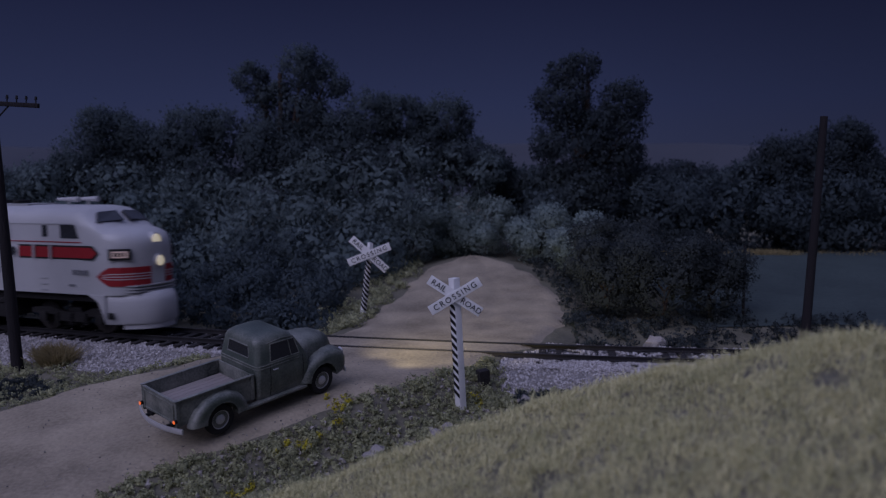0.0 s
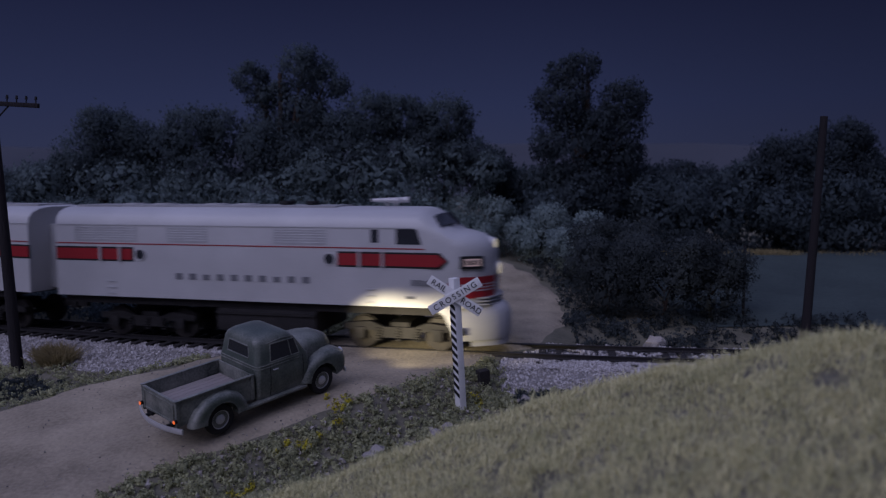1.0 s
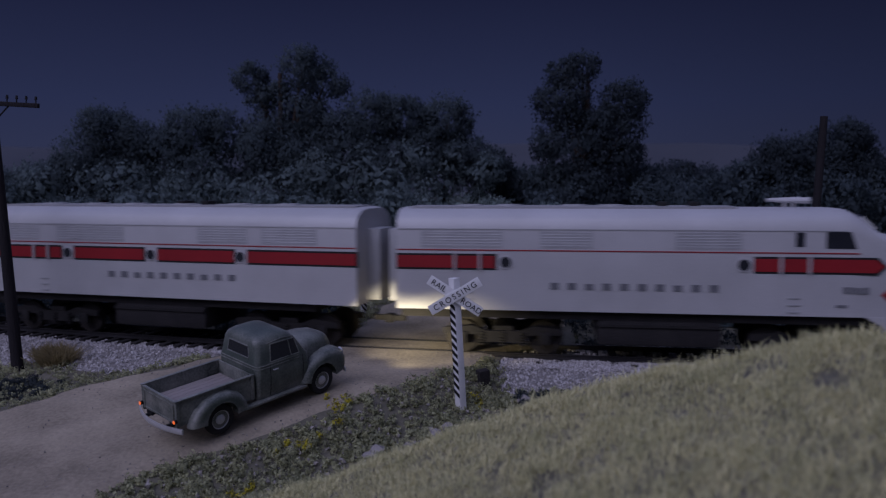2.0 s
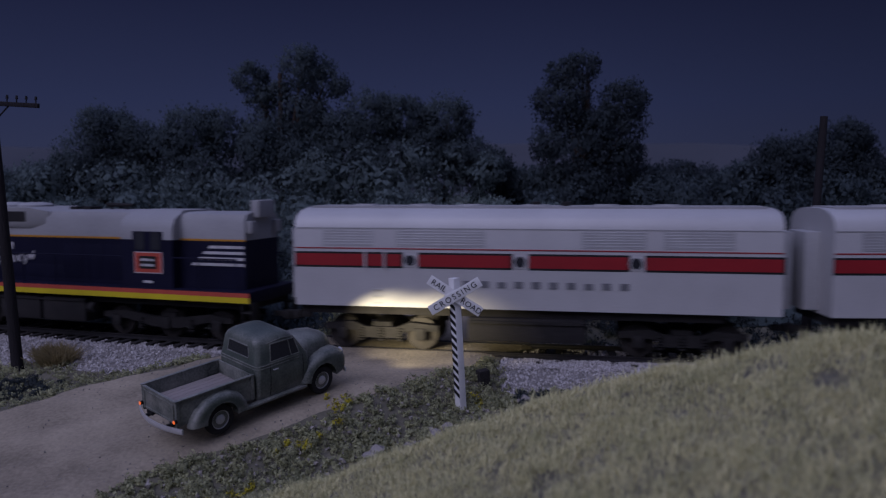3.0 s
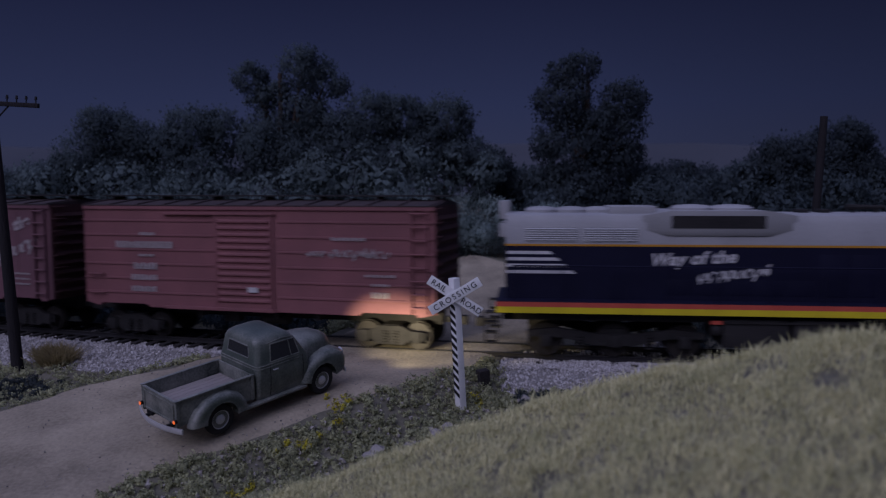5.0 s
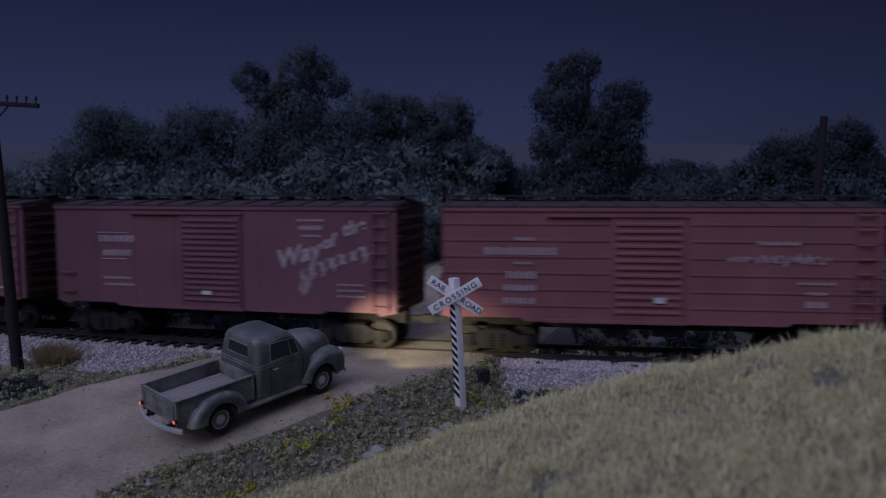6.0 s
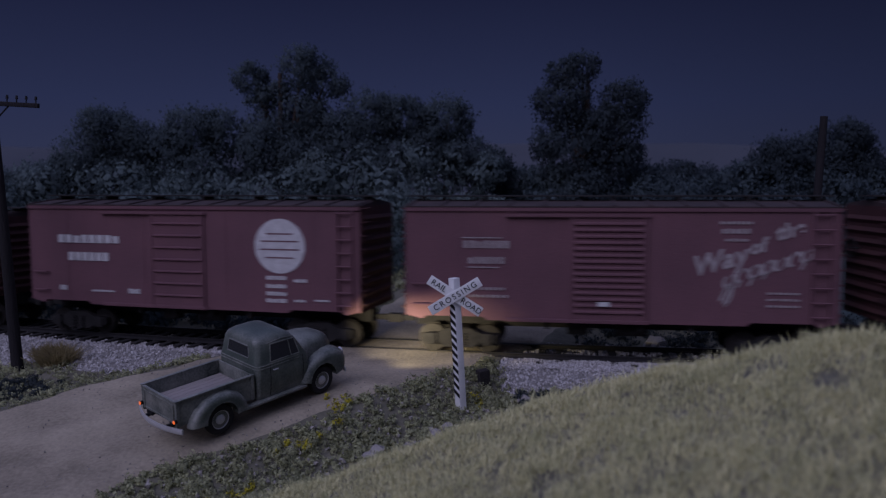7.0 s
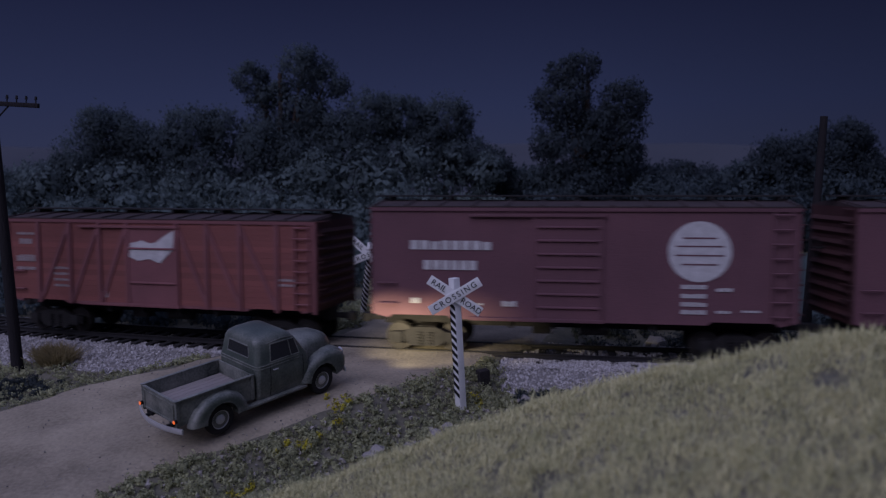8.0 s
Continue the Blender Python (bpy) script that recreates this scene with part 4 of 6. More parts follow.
        for k in range(2):
            z = z0 + 0.45 + k * 0.62
            bm = bmesh.new()
            for dx in (-0.25, 0.25):
                tube(bm, (-lx + dx, sy * W, z), (-lx + dx, sy * (W + 0.1), z), 0.025, 0.025, 6)
            tube(bm, (-lx - 0.27, sy * (W + 0.1), z), (-lx + 0.27, sy * (W + 0.1), z), 0.028, 0.028, 6)
            part("grab_iron", bm, P_, c)
    # roof
    bm = bmesh.new()
    prism(bm, [(-W - 0.06, top), (-W - 0.06, top + 0.035), (0, top + 0.19), (W + 0.06, top + 0.035), (W + 0.06, top)], -h - 0.02, h + 0.02, "x")
    roof = part("roof", bm, M["car_roof"], c, "sooty dark metal roof")
    for k in range(13):
        x = -h + 0.1 + k * (length - 0.2) / 12
        for sy in (-1, 1):
            bm = bmesh.new()
            prism(bm, [(sy * (W + 0.06), top + 0.03), (sy * (W + 0.06), top + 0.075), (0, top + 0.23), (0, top + 0.18)], x - 0.04, x + 0.04, "x")
            part("roof_rib", bm, M["car_roof"], roof)
    bm = bmesh.new()
    for k in range(3):
        box(bm, -h - 0.15, h + 0.15, -0.36 + k * 0.25, -0.14 + k * 0.25, top + 0.29, top + 0.33)
    for k in range(7):
        x = -h + 0.3 + k * (length - 0.6) / 6
        box(bm, x - 0.05, x + 0.05, -0.34, 0.34, top + 0.15, top + 0.29)
    part("running_board", bm, M["soot"], c, "dark wooden walkway along the roof")
    # corrugated ends, their shade painted in with a darker red
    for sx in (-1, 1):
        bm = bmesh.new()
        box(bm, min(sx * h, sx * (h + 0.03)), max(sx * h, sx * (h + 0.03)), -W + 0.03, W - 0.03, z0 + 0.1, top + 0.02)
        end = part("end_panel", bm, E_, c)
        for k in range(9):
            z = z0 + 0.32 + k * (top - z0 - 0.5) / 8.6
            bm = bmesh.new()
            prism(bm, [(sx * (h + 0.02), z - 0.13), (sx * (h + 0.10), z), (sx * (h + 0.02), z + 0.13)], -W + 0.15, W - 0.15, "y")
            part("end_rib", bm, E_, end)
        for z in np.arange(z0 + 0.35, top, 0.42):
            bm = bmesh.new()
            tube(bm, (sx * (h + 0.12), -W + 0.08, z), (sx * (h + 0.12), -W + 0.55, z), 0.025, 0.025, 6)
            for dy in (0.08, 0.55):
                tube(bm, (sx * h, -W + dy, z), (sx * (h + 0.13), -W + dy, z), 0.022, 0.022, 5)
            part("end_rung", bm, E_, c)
        coupler(c, sx * h, sx)
    bm = bmesh.new()
    for k in range(24):
        a, b = k * math.tau / 24, (k + 1) * math.tau / 24
        tube(bm, (-h - 0.28, 0.5 + 0.28 * math.cos(a), 3.2 + 0.28 * math.sin(a)), (-h - 0.28, 0.5 + 0.28 * math.cos(b), 3.2 + 0.28 * math.sin(b)), 0.022, 0.022, 5)
    for k in range(4):
        a = k * math.tau / 4
        tube(bm, (-h - 0.28, 0.5, 3.2), (-h - 0.28, 0.5 + 0.28 * math.cos(a), 3.2 + 0.28 * math.sin(a)), 0.018, 0.018, 5)
    tube(bm, (-h, 0.5, 3.2), (-h - 0.3, 0.5, 3.2), 0.03, 0.03, 6)
    part("brake_wheel", bm, M["steel"], c)
    # underframe
    bm = bmesh.new()
    box(bm, -h + 0.1, h - 0.1, -0.25, 0.25, 0.72, z0 + 0.1)
    for x in (-1.9, -0.6, 0.8, 2.2):
        box(bm, x - 0.06, x + 0.06, -1.3, 1.3, 0.85, z0 + 0.1)
    part("underframe", bm, M["soot"], c)
    bm = bmesh.new()
    tube(bm, (0.1, -0.75, 0.82), (1.0, -0.75, 0.82), 0.22, 0.22, 14)
    part("air_reservoir", bm, M["soot"], c)
    bm = bmesh.new()
    box(bm, -1.3, -0.7, -0.9, -0.5, 0.62, 0.98, 0.05)
    part("brake_cylinder", bm, M["soot"], c)
    for sx in (-1, 1):
        bogie(c, sx * (h - 1.55), 0.42, (-0.84, 0.84), False)
    TRAIN.append((c, center, h - 1.55))
    return c


def disc(parent, x, z, r, name="emblem"):
    bm = bmesh.new()
    tube(bm, (x, -1.465, z), (x, -1.486, z), r, r, 48)
    e = part(name, bm, M["lettering"], parent, "round white painted emblem")
    for k, (w, dz) in enumerate(((0.9, 0.45), (1.25, 0.18), (1.3, -0.12), (0.95, -0.42))):
        bm = bmesh.new()
        box(bm, x - r * w * 0.6, x + r * w * 0.6, -1.492, -1.48, z + dz * r - 0.025, z + dz * r + 0.02)
        part("emblem_line", bm, M["oxide"], e, "dark line across the emblem")


def script(parent, strokes, r=0.035, y=-1.478, soft_=True):
    """Plain slanted loops and stems in place of painted script."""
    rnd = random.Random(11)
    for x0, z0, x1, z1, amp, count in strokes:
        bm = bmesh.new()
        n = max(1, int(round(count)))
        step = (x1 - x0) / n

        def band(pts, k):
            for (ax, az), (bx, bz) in zip(pts, pts[1:]):
                prism(bm, [(ax - k, az - k * 0.6), (ax + k, az + k * 0.6), (bx + k, bz + k * 0.6), (bx - k, bz - k * 0.6)], y - 0.008, y + 0.01, "y")
        for k in range(n):
            cx, cz = x0 + (k + 0.5) * step, z0 + (z1 - z0) * (k + 0.5) / n
            w = abs(step) * rnd.uniform(0.3, 0.42)
            a0, a1 = rnd.choice(((0, 360), (30, 300), (-60, 200), (150, 420)))
            pts = []
            for q in range(10):
                a = radians(a0 + (a1 - a0) * q / 9)
                dz = amp * math.sin(a)
                pts.append((cx + w * math.cos(a) + 0.35 * dz, cz + dz))
            band(pts, r * rnd.uniform(0.8, 1.2))
            if rnd.random() < 0.45 or k == 0:
                up = amp * rnd.uniform(1.6, 2.4) * (1 if rnd.random() < 0.7 else -1)
                band([(cx - 0.35 * amp * 0.5, cz - amp * 0.6), (cx + 0.4 * up, cz + up)], r)
        part("script", bm, M["faint_lettering"] if soft_ else M["lettering"], parent, "white painted flourish", angle=0)


def build_boxcars():
    a = boxcar(-56.46, 12.2, 4.44, "oxide_bright", "oxide_shaded", (-1.15, 0.8, 13), "oxide red boxcar with horizontal side ribs and white lettering", "ribbed")
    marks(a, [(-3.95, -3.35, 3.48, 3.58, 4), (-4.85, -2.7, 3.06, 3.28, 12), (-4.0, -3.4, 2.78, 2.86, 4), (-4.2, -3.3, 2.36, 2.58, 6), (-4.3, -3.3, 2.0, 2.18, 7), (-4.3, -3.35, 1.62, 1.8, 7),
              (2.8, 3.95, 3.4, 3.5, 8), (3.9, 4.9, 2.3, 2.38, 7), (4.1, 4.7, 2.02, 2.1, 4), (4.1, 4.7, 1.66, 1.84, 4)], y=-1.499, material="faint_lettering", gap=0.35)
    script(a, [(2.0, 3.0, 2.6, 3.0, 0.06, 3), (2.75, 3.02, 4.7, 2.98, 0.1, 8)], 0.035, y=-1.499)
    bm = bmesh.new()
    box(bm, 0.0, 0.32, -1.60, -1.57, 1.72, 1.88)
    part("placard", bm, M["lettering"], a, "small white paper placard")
    b = boxcar(-69.92, 12.2, 4.44, "oxide", "oxide_shaded", (-1.2, 0.9, 15), "dull oxide red boxcar with louvred door and white script")
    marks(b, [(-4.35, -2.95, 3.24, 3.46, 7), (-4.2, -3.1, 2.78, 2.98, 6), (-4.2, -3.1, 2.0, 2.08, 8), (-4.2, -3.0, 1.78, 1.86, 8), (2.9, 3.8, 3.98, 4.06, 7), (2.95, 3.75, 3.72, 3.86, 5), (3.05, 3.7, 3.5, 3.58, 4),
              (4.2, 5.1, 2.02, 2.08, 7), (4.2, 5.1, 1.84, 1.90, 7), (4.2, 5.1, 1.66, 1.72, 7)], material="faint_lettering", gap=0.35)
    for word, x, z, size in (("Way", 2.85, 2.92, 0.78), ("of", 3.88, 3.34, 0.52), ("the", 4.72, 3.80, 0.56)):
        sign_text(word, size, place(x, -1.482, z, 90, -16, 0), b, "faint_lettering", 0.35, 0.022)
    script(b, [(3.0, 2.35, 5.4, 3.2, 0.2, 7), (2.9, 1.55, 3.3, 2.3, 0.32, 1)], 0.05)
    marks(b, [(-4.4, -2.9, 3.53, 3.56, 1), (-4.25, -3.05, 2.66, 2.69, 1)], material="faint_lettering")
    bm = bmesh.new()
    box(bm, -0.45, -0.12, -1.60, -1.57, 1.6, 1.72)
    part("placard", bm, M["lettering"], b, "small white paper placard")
    d = boxcar(-83.39, 12.2, 4.44, "oxide", "oxide_shaded", (-1.2, 0.72, 7), "brownish red boxcar with round white emblem and lettering")
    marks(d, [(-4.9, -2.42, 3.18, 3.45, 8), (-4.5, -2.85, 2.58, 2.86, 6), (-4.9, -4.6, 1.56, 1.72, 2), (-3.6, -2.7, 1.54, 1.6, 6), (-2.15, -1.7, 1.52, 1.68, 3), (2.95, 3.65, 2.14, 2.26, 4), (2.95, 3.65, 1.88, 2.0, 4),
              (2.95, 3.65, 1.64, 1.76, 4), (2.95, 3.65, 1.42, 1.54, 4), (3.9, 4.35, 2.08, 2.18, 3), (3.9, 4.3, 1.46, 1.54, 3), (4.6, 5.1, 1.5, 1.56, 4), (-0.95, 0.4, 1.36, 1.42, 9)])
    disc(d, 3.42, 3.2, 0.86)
    e = boxcar(-97.0, 11.8, 3.98, "oxide_bright", "oxide_shaded", (-0.95, 0.95, 2), "weathered red wooden outside-braced boxcar with a white emblem", "braced")
    marks(e, [(-5.45, -4.7, 3.42, 3.5, 4), (-5.35, -4.8, 3.1, 3.28, 3), (-5.5, -4.7, 2.5, 2.72, 5), (-5.5, -4.7, 2.2, 2.3, 5), (-3.95, -3.35, 2.26, 2.34, 5), (-3.95, -3.35, 2.06, 2.14, 5), (-3.95, -3.35, 1.86, 1.94, 5), (-3.95, -3.35, 1.66, 1.74, 5),
              (-2.0, -1.7, 1.36, 1.56, 1), (4.62, 5.2, 2.1, 2.18, 4), (4.62, 5.2, 1.94, 2.02, 4)], y=-1.48, material="faint_lettering", gap=0.3)
    bm = bmesh.new()
    y0, y1 = -1.53, -1.508
    prism(bm, [(-0.85, 2.75), (-0.5, 2.62), (-0.1, 2.7), (0.3, 2.55), (0.8, 3.0), (0.85, 3.35), (0.88, 3.65), (0.5, 3.45), (0.2, 3.25), (-0.05, 3.2), (-0.35, 3.3), (-0.8, 3.2)], y0, y1, "y")
    part("emblem", bm, M["lettering"], e, "white painted emblem shape")


# ---- locomotives ----
def hull(x, w, zb, zt, shoulder, n=9):
    """A cross-section: straight sides, rounded roof."""
    pts = [(x, -w, zb), (x, -w, (zb + zt - shoulder) / 2)]
    for k in range(n + 1):
        a = math.pi * k / n
        cx = math.copysign(abs(math.cos(a)) ** 0.62, math.cos(a))
        pts.append((x, -w * cx, zt - shoulder + shoulder * math.sin(a) ** 0.75))
    pts += [(x, w, (zb + zt - shoulder) / 2), (x, w, zb)]
    return pts


def plate(parent, name, material, x0, x1, z0, z1, y, label="", tip=0.0, thick=0.012):
    """A thin raised panel on the near side and its twin on the far side."""
    for sy in (-1, 1):
        bm = bmesh.new()
        prism(bm, [(x0, z0), (x1 - tip, z0), (x1, (z0 + z1) / 2), (x1 - tip, z1), (x0, z1)] if tip else [(x0, z0), (x1, z0), (x1, z1), (x0, z1)], sy * (y - 0.02), sy * (y + thick), "y")
        part(name, bm, M[material], parent, label, angle=0)


def porthole(parent, x, z, r, W):
    for sy in (-1, 1):
        bm = bmesh.new()
        tube(bm, (x, sy * (W - 0.02), z), (x, sy * (W + 0.03), z), r + 0.05, r + 0.04, 24)
        rim = part("porthole", bm, M["silver"], parent)
        bm = bmesh.new()
        tube(bm, (x, sy * W, z), (x, sy * (W + 0.036), z), r, r, 24)
        part("pane", bm, M["glass_dark"], rim, "dark round window glass")


def carbody(name, center, length, label, cab):
    c = thing(name, place(0, 0, 0), label, "locomotive", "train")
    h, W, zb, zt, sh = length / 2, 1.5, 1.42, 4.42, 0.66
    bm = bmesh.new()
    if cab:
        f = h
        rings = [hull(x, W, zb, zt, sh) for x in (-h, -4, 0, f - 4.2, f - 2.75)]
        rings += [hull(f - 2.5, W, zb, zt - 0.03, sh), hull(f - 2.3, W * 0.99, zb, zt - 0.14, 0.62), hull(f - 1.62, W * 0.965, zb, 3.74, 0.42), hull(f - 1.3, W * 0.93, zb, 3.68, 0.46),
                  hull(f - 0.95, W * 0.83, zb, 3.6, 0.52), hull(f - 0.66, W * 0.64, zb, 3.46, 0.6), hull(f - 0.5, W * 0.42, zb, 3.28, 0.6), hull(f - 0.44, W * 0.2, zb, 3.1, 0.6)]
    else:
        rings = [hull(-h, W, zb, zt - 0.05, sh), *[hull(x, W, zb, zt, sh) for x in (-h + 0.12, -4, 0, 4, h - 0.12)], hull(h, W, zb, zt - 0.05, sh)]
    loft(bm, rings)
    part("body", bm, M["silver"], c)
    # grilles, pinstripe, bands
    g = ((-6.9, -4.5), (-3.4, -1.9), (0.4, 2.2)) if cab else ((-6.2, -4.6), (-3.9, -1.2), (1.6, 3.4), (3.9, 5.8))
    for x0, x1 in g:
        for sy in (-1, 1):
            bm = bmesh.new()
            box(bm, x0, x1, min(sy * (W - 0.02), sy * (W + 0.008)), max(sy * (W - 0.02), sy * (W + 0.008)), 3.26, 3.76)
            gr = part("grille", bm, M["grille"], c, "grey louvred intake grille")
            for k in range(6):
                bm = bmesh.new()
                z = 3.31 + k * 0.08
                prism(bm, [(sy * (W + 0.002), z), (sy * (W + 0.014), z + 0.015), (sy * (W + 0.002), z + 0.05)], x0 + 0.03, x1 - 0.03, "x")
                part("slat", bm, M["grille"], gr)
    plate(c, "pinstripe", "red", -h + 0.02, (h - 2.35) if cab else h - 0.02, 3.17, 3.205, W, "thin red painted line")
    plate(c, "side_trim", "grille", -h + 0.02, (h - 2.7) if cab else h - 0.02, 3.79, 3.815, W)
    if cab:
        bands = [(-h + 0.02, -4.72, 0.0), (2.55, 5.95, 0.22)]
        holes, doors = (-4.4, 2.27), (3.25, 4.0, -5.9, -5.15)
    else:
        bands = [(-h + 0.02, -3.75, 0.0), (-3.2, -0.45, 0.0), (0.1, 2.9, 0.0), (3.4, h - 0.02, 0.0)]
        holes, doors = (-3.47, -0.17, 3.14), (-4.85, -4.25)
    for x0, x1, tip in bands:
        plate(c, "band_edge", "black", x0 - 0.02, x1 + 0.07, 2.60, 3.08, W, "dark border of the red band", tip * 1.1, 0.006)
        plate(c, "red_band", "red", x0, x1, 2.66, 3.02, W, "red painted band", tip)
    for x in holes:
        porthole(c, x, 2.84, 0.16, W)
    for x in doors:
        for sy in (-1, 1):
            bm = bmesh.new()
            tube(bm, (x, sy * (W + 0.05), 2.6), (x, sy * (W + 0.05), 3.1), 0.045, 0.045, 6)
            part("handrail", bm, M["silver"], c)
    for x in (doors[0] + 0.37, doors[-1] - 0.37 if cab else 0):
        if x:
            for k in range(3):
                bm = bmesh.new()
                box(bm, x - 0.16, x + 0.16, -W - 0.02, -W + 0.02, 1.5 + k * 0.2, 1.56 + k * 0.2, 0.01)
                part("step", bm, M["grille"], c)
    marks(c, [(-3.1, 1.85, 2.06, 2.26, 10) if cab else (-1.85, 3.2, 2.06, 2.26, 10)], y=-W - 0.008, material="letter_grey", label="row of grey painted letter shapes", gap=0.5)
    # roof gear
    bm = bmesh.new()
    prism(bm, [(-0.75, zt - 0.06), (-0.75, zt + 0.03), (0.75, zt + 0.03), (0.75, zt - 0.06)], -h + 0.3, 2.2 if cab else h - 0.3, "x")
    part("roof_hatch", bm, M["grey_paint"], c)
    for x in (-5.6, -4.4, -2.4, -1.3) if cab else (-5.2, -3.4, -1.8, 0.2, 2.3, 4.1):
        bm = bmesh.new()
        tube(bm, (x, 0, zt), (x, 0, zt + 0.07), 0.42, 0.38, 20)
        part("roof_fan", bm, M["grey_paint"], c)
    for x in (0.2, 1.1):
        bm = bmesh.new()
        box(bm, x - 0.13, x + 0.13, -0.3, 0.3, zt, zt + 0.16, 0.03)
        part("exhaust_stack", bm, M["soot"], c)
    if cab:
        x = h - 3.85
        bm = bmesh.new()
        for dy in (-0.45, 0.45):
            tube(bm, (x - 0.5, dy, zt + 0.2), (x + 0.45, dy, zt + 0.2), 0.05, 0.1, 8)
            tube(bm, (x, dy, zt - 0.1), (x, dy, zt + 0.2), 0.04, 0.04, 6)
        part("air_horn", bm, M["silver"], c)
        # cab windows
        for sy in (-1, 1):
            bm = bmesh.new()
            prism(bm, [(4.42, 3.32), (5.22, 3.32), (5.06, 3.78), (4.42, 3.78)], sy * (W - 0.03), sy * (W + 0.012), "y")
            wn = part("cab_window", bm, M["glass_dark"], c, "dark cab side window")
            bm = bmesh.new()
            prism(bm, [(3.62, 3.36), (3.86, 3.36), (3.86, 3.76), (3.62, 3.76)], sy * (W - 0.03), sy * (W + 0.012), "y")
            part("door_window", bm, M["glass_dark"], c, "narrow dark door window")
            # windscreen half, laid on the slope between roof and nose
            a, b = Vector((h - 2.24, 0, zt - 0.14)), Vector((h - 1.64, 0, 3.76))
            quad = []
            for t, y in ((0.2, 0.17), (0.2, 0.95), (0.72, 1.24), (0.8, 0.17)):
                p = a.lerp(b, t)
                quad.append((p.x - 0.16 * (y / 1.3) ** 2, sy * y, p.z - 0.1 * (y / 1.24) ** 3))
            bm = bmesh.new()
            up = Vector((0.09, 0, 0.075))
            loft(bm, [[Vector(q) - up for q in quad], [Vector(q) + up for q in quad]])
            part("windscreen", bm, M["glass_dark"], c, "dark slanted windscreen pane")
            # wing-shaped red panel on the nose and its number board
            for nm, mt, z0, z1, e in (("nose_panel", "red", 1.72, 2.36, 0.022), ("nose_line", "silver", 1.94, 1.97, 0.030), ("nose_line", "silver", 2.03, 2.06, 0.030), ("nose_line", "silver", 2.12, 2.15, 0.030)):
                rings = []
                for x in sorted([h - 1.75 + k * 1.30 / 14 for k in range(15)] + [h - q for q in (1.62, 1.3, 0.95, 0.66, 0.5)]):
                    f = (x - h + 1.75) / 1.30
                    wv = float(np.interp(x - h, [-2.3, -1.62, -1.3, -0.95, -0.66, -0.5, -0.44], [W * 0.99, W * 0.965, W * 0.93, W * 0.83, W * 0.64, W * 0.42, W * 0.2]))
                    cut = (1 - min(1, f * 2.6)) ** 1.5
                    lo, hi = z0 + (2.04 - z0) * cut, z1 + (2.05 - z1) * cut
                    if nm == "nose_line" and f < 0.12:
                        continue
                    d = Vector((0.35 + f, sy * (1.1 - 0.6 * f), 0)).normalized() * e
                    rings.append([(x + d.x, sy * wv + d.y, lo), (x + d.x, sy * wv + d.y, hi), (x - d.x, sy * wv - d.y, hi), (x - d.x, sy * wv - d.y, lo)])
                bm = bmesh.new()
                loft(bm, rings)
                part(nm, bm, M[mt], c, "red painted nose panel" if mt == "red" else "thin white line")
            bm = bmesh.new()
            box(bm, -0.37, 0.37, -0.05, 0.05, -0.19, 0.19, 0.03)
            nb = part("number_board", bm, M["black"], c, "dark frame of a lit number board")
            nb.matrix_basis = place(h - 0.95, sy * 1.26, 2.80) @ pose(0, 0, 0, 0, 0, -sy * 33 + (180 if sy > 0 else 0))
            bm = bmesh.new()
            box(bm, -0.26, 0.26, -0.058, -0.04, -0.11, 0.11)
            part("number_panel", bm, M["board_on"], nb, "lit pale number panel")
            for k in range(4):
                bm = bmesh.new()
                box(bm, -0.21 + k * 0.11, -0.14 + k * 0.11, -0.064, -0.056, -0.07, 0.07)
                part("digit_bar", bm, M["black"], nb, "plain dark bar")
        for z, x, r in ((3.22, h - 0.54, 0.23), (2.52, h - 0.40, 0.19)):
            bm = bmesh.new()
            tube(bm, (x - 0.2, 0, z), (x + 0.05, 0, z), r + 0.06, r + 0.03, 24)
            hl = part("headlight", bm, M["silver"], c, "round nose headlight housing")
            bm = bmesh.new()
            tube(bm, (x + 0.04, 0, z), (x + 0.075, 0, z), r, r * 0.9, 24)
            part("lens", bm, M["lamp_on"], hl, "glowing pale headlight lens")
        # pilot and anticlimber
        bm = bmesh.new()
        plan = [(h - 1.45 * abs(t) ** 2.6, 1.42 * t) for t in [k / 12 - 1 for k in range(25)]]
        low = [(h - 0.05 - 0.95 * abs(t) ** 2.6, 1.12 * t) for t in [k / 12 - 1 for k in range(25)]]
        loft(bm, [[(x - d, y * q, z) for x, y in plan] for z, d, q in ((0.42, 0.03, 0.985), (0.48, 0.0, 1.0), (1.18, 0.0, 1.0), (1.4, 0.10, 0.99), (1.5, 0.24, 0.97))])
        loft(bm, [[(x, y, z) for x, y in low] for z in (0.24, 0.44)])
        part("pilot", bm, M["silver"], c, "rounded silver pilot below the nose")
        bm = bmesh.new()
        for z in (1.52, 1.62, 1.72):
            prism(bm, [(h - 1.0, -1.24), (h - 0.5, -0.98), (h - 0.3, -0.4), (h - 0.28, 0), (h - 0.3, 0.4), (h - 0.5, 0.98), (h - 1.0, 1.24)], z - 0.02, z + 0.02, "z")
        part("anticlimber", bm, M["grille"], c)
        for sy in (-1, 1):
            bm = bmesh.new()
            prism(bm, [(h - 1.44, 0.45), (h - 1.44, 1.42), (h - 2.15, 1.42), (h - 1.75, 1.2), (h - 1.55, 0.8)], sy * 1.40, sy * 1.485, "y")
            part("skirt", bm, M["silver"], c)
        bm = bmesh.new()
        box(bm, h - 1.38, h - 1.14, -1.435, -1.40, 0.62, 0.84, 0.02)
        part("step_hole", bm, M["black"], c)
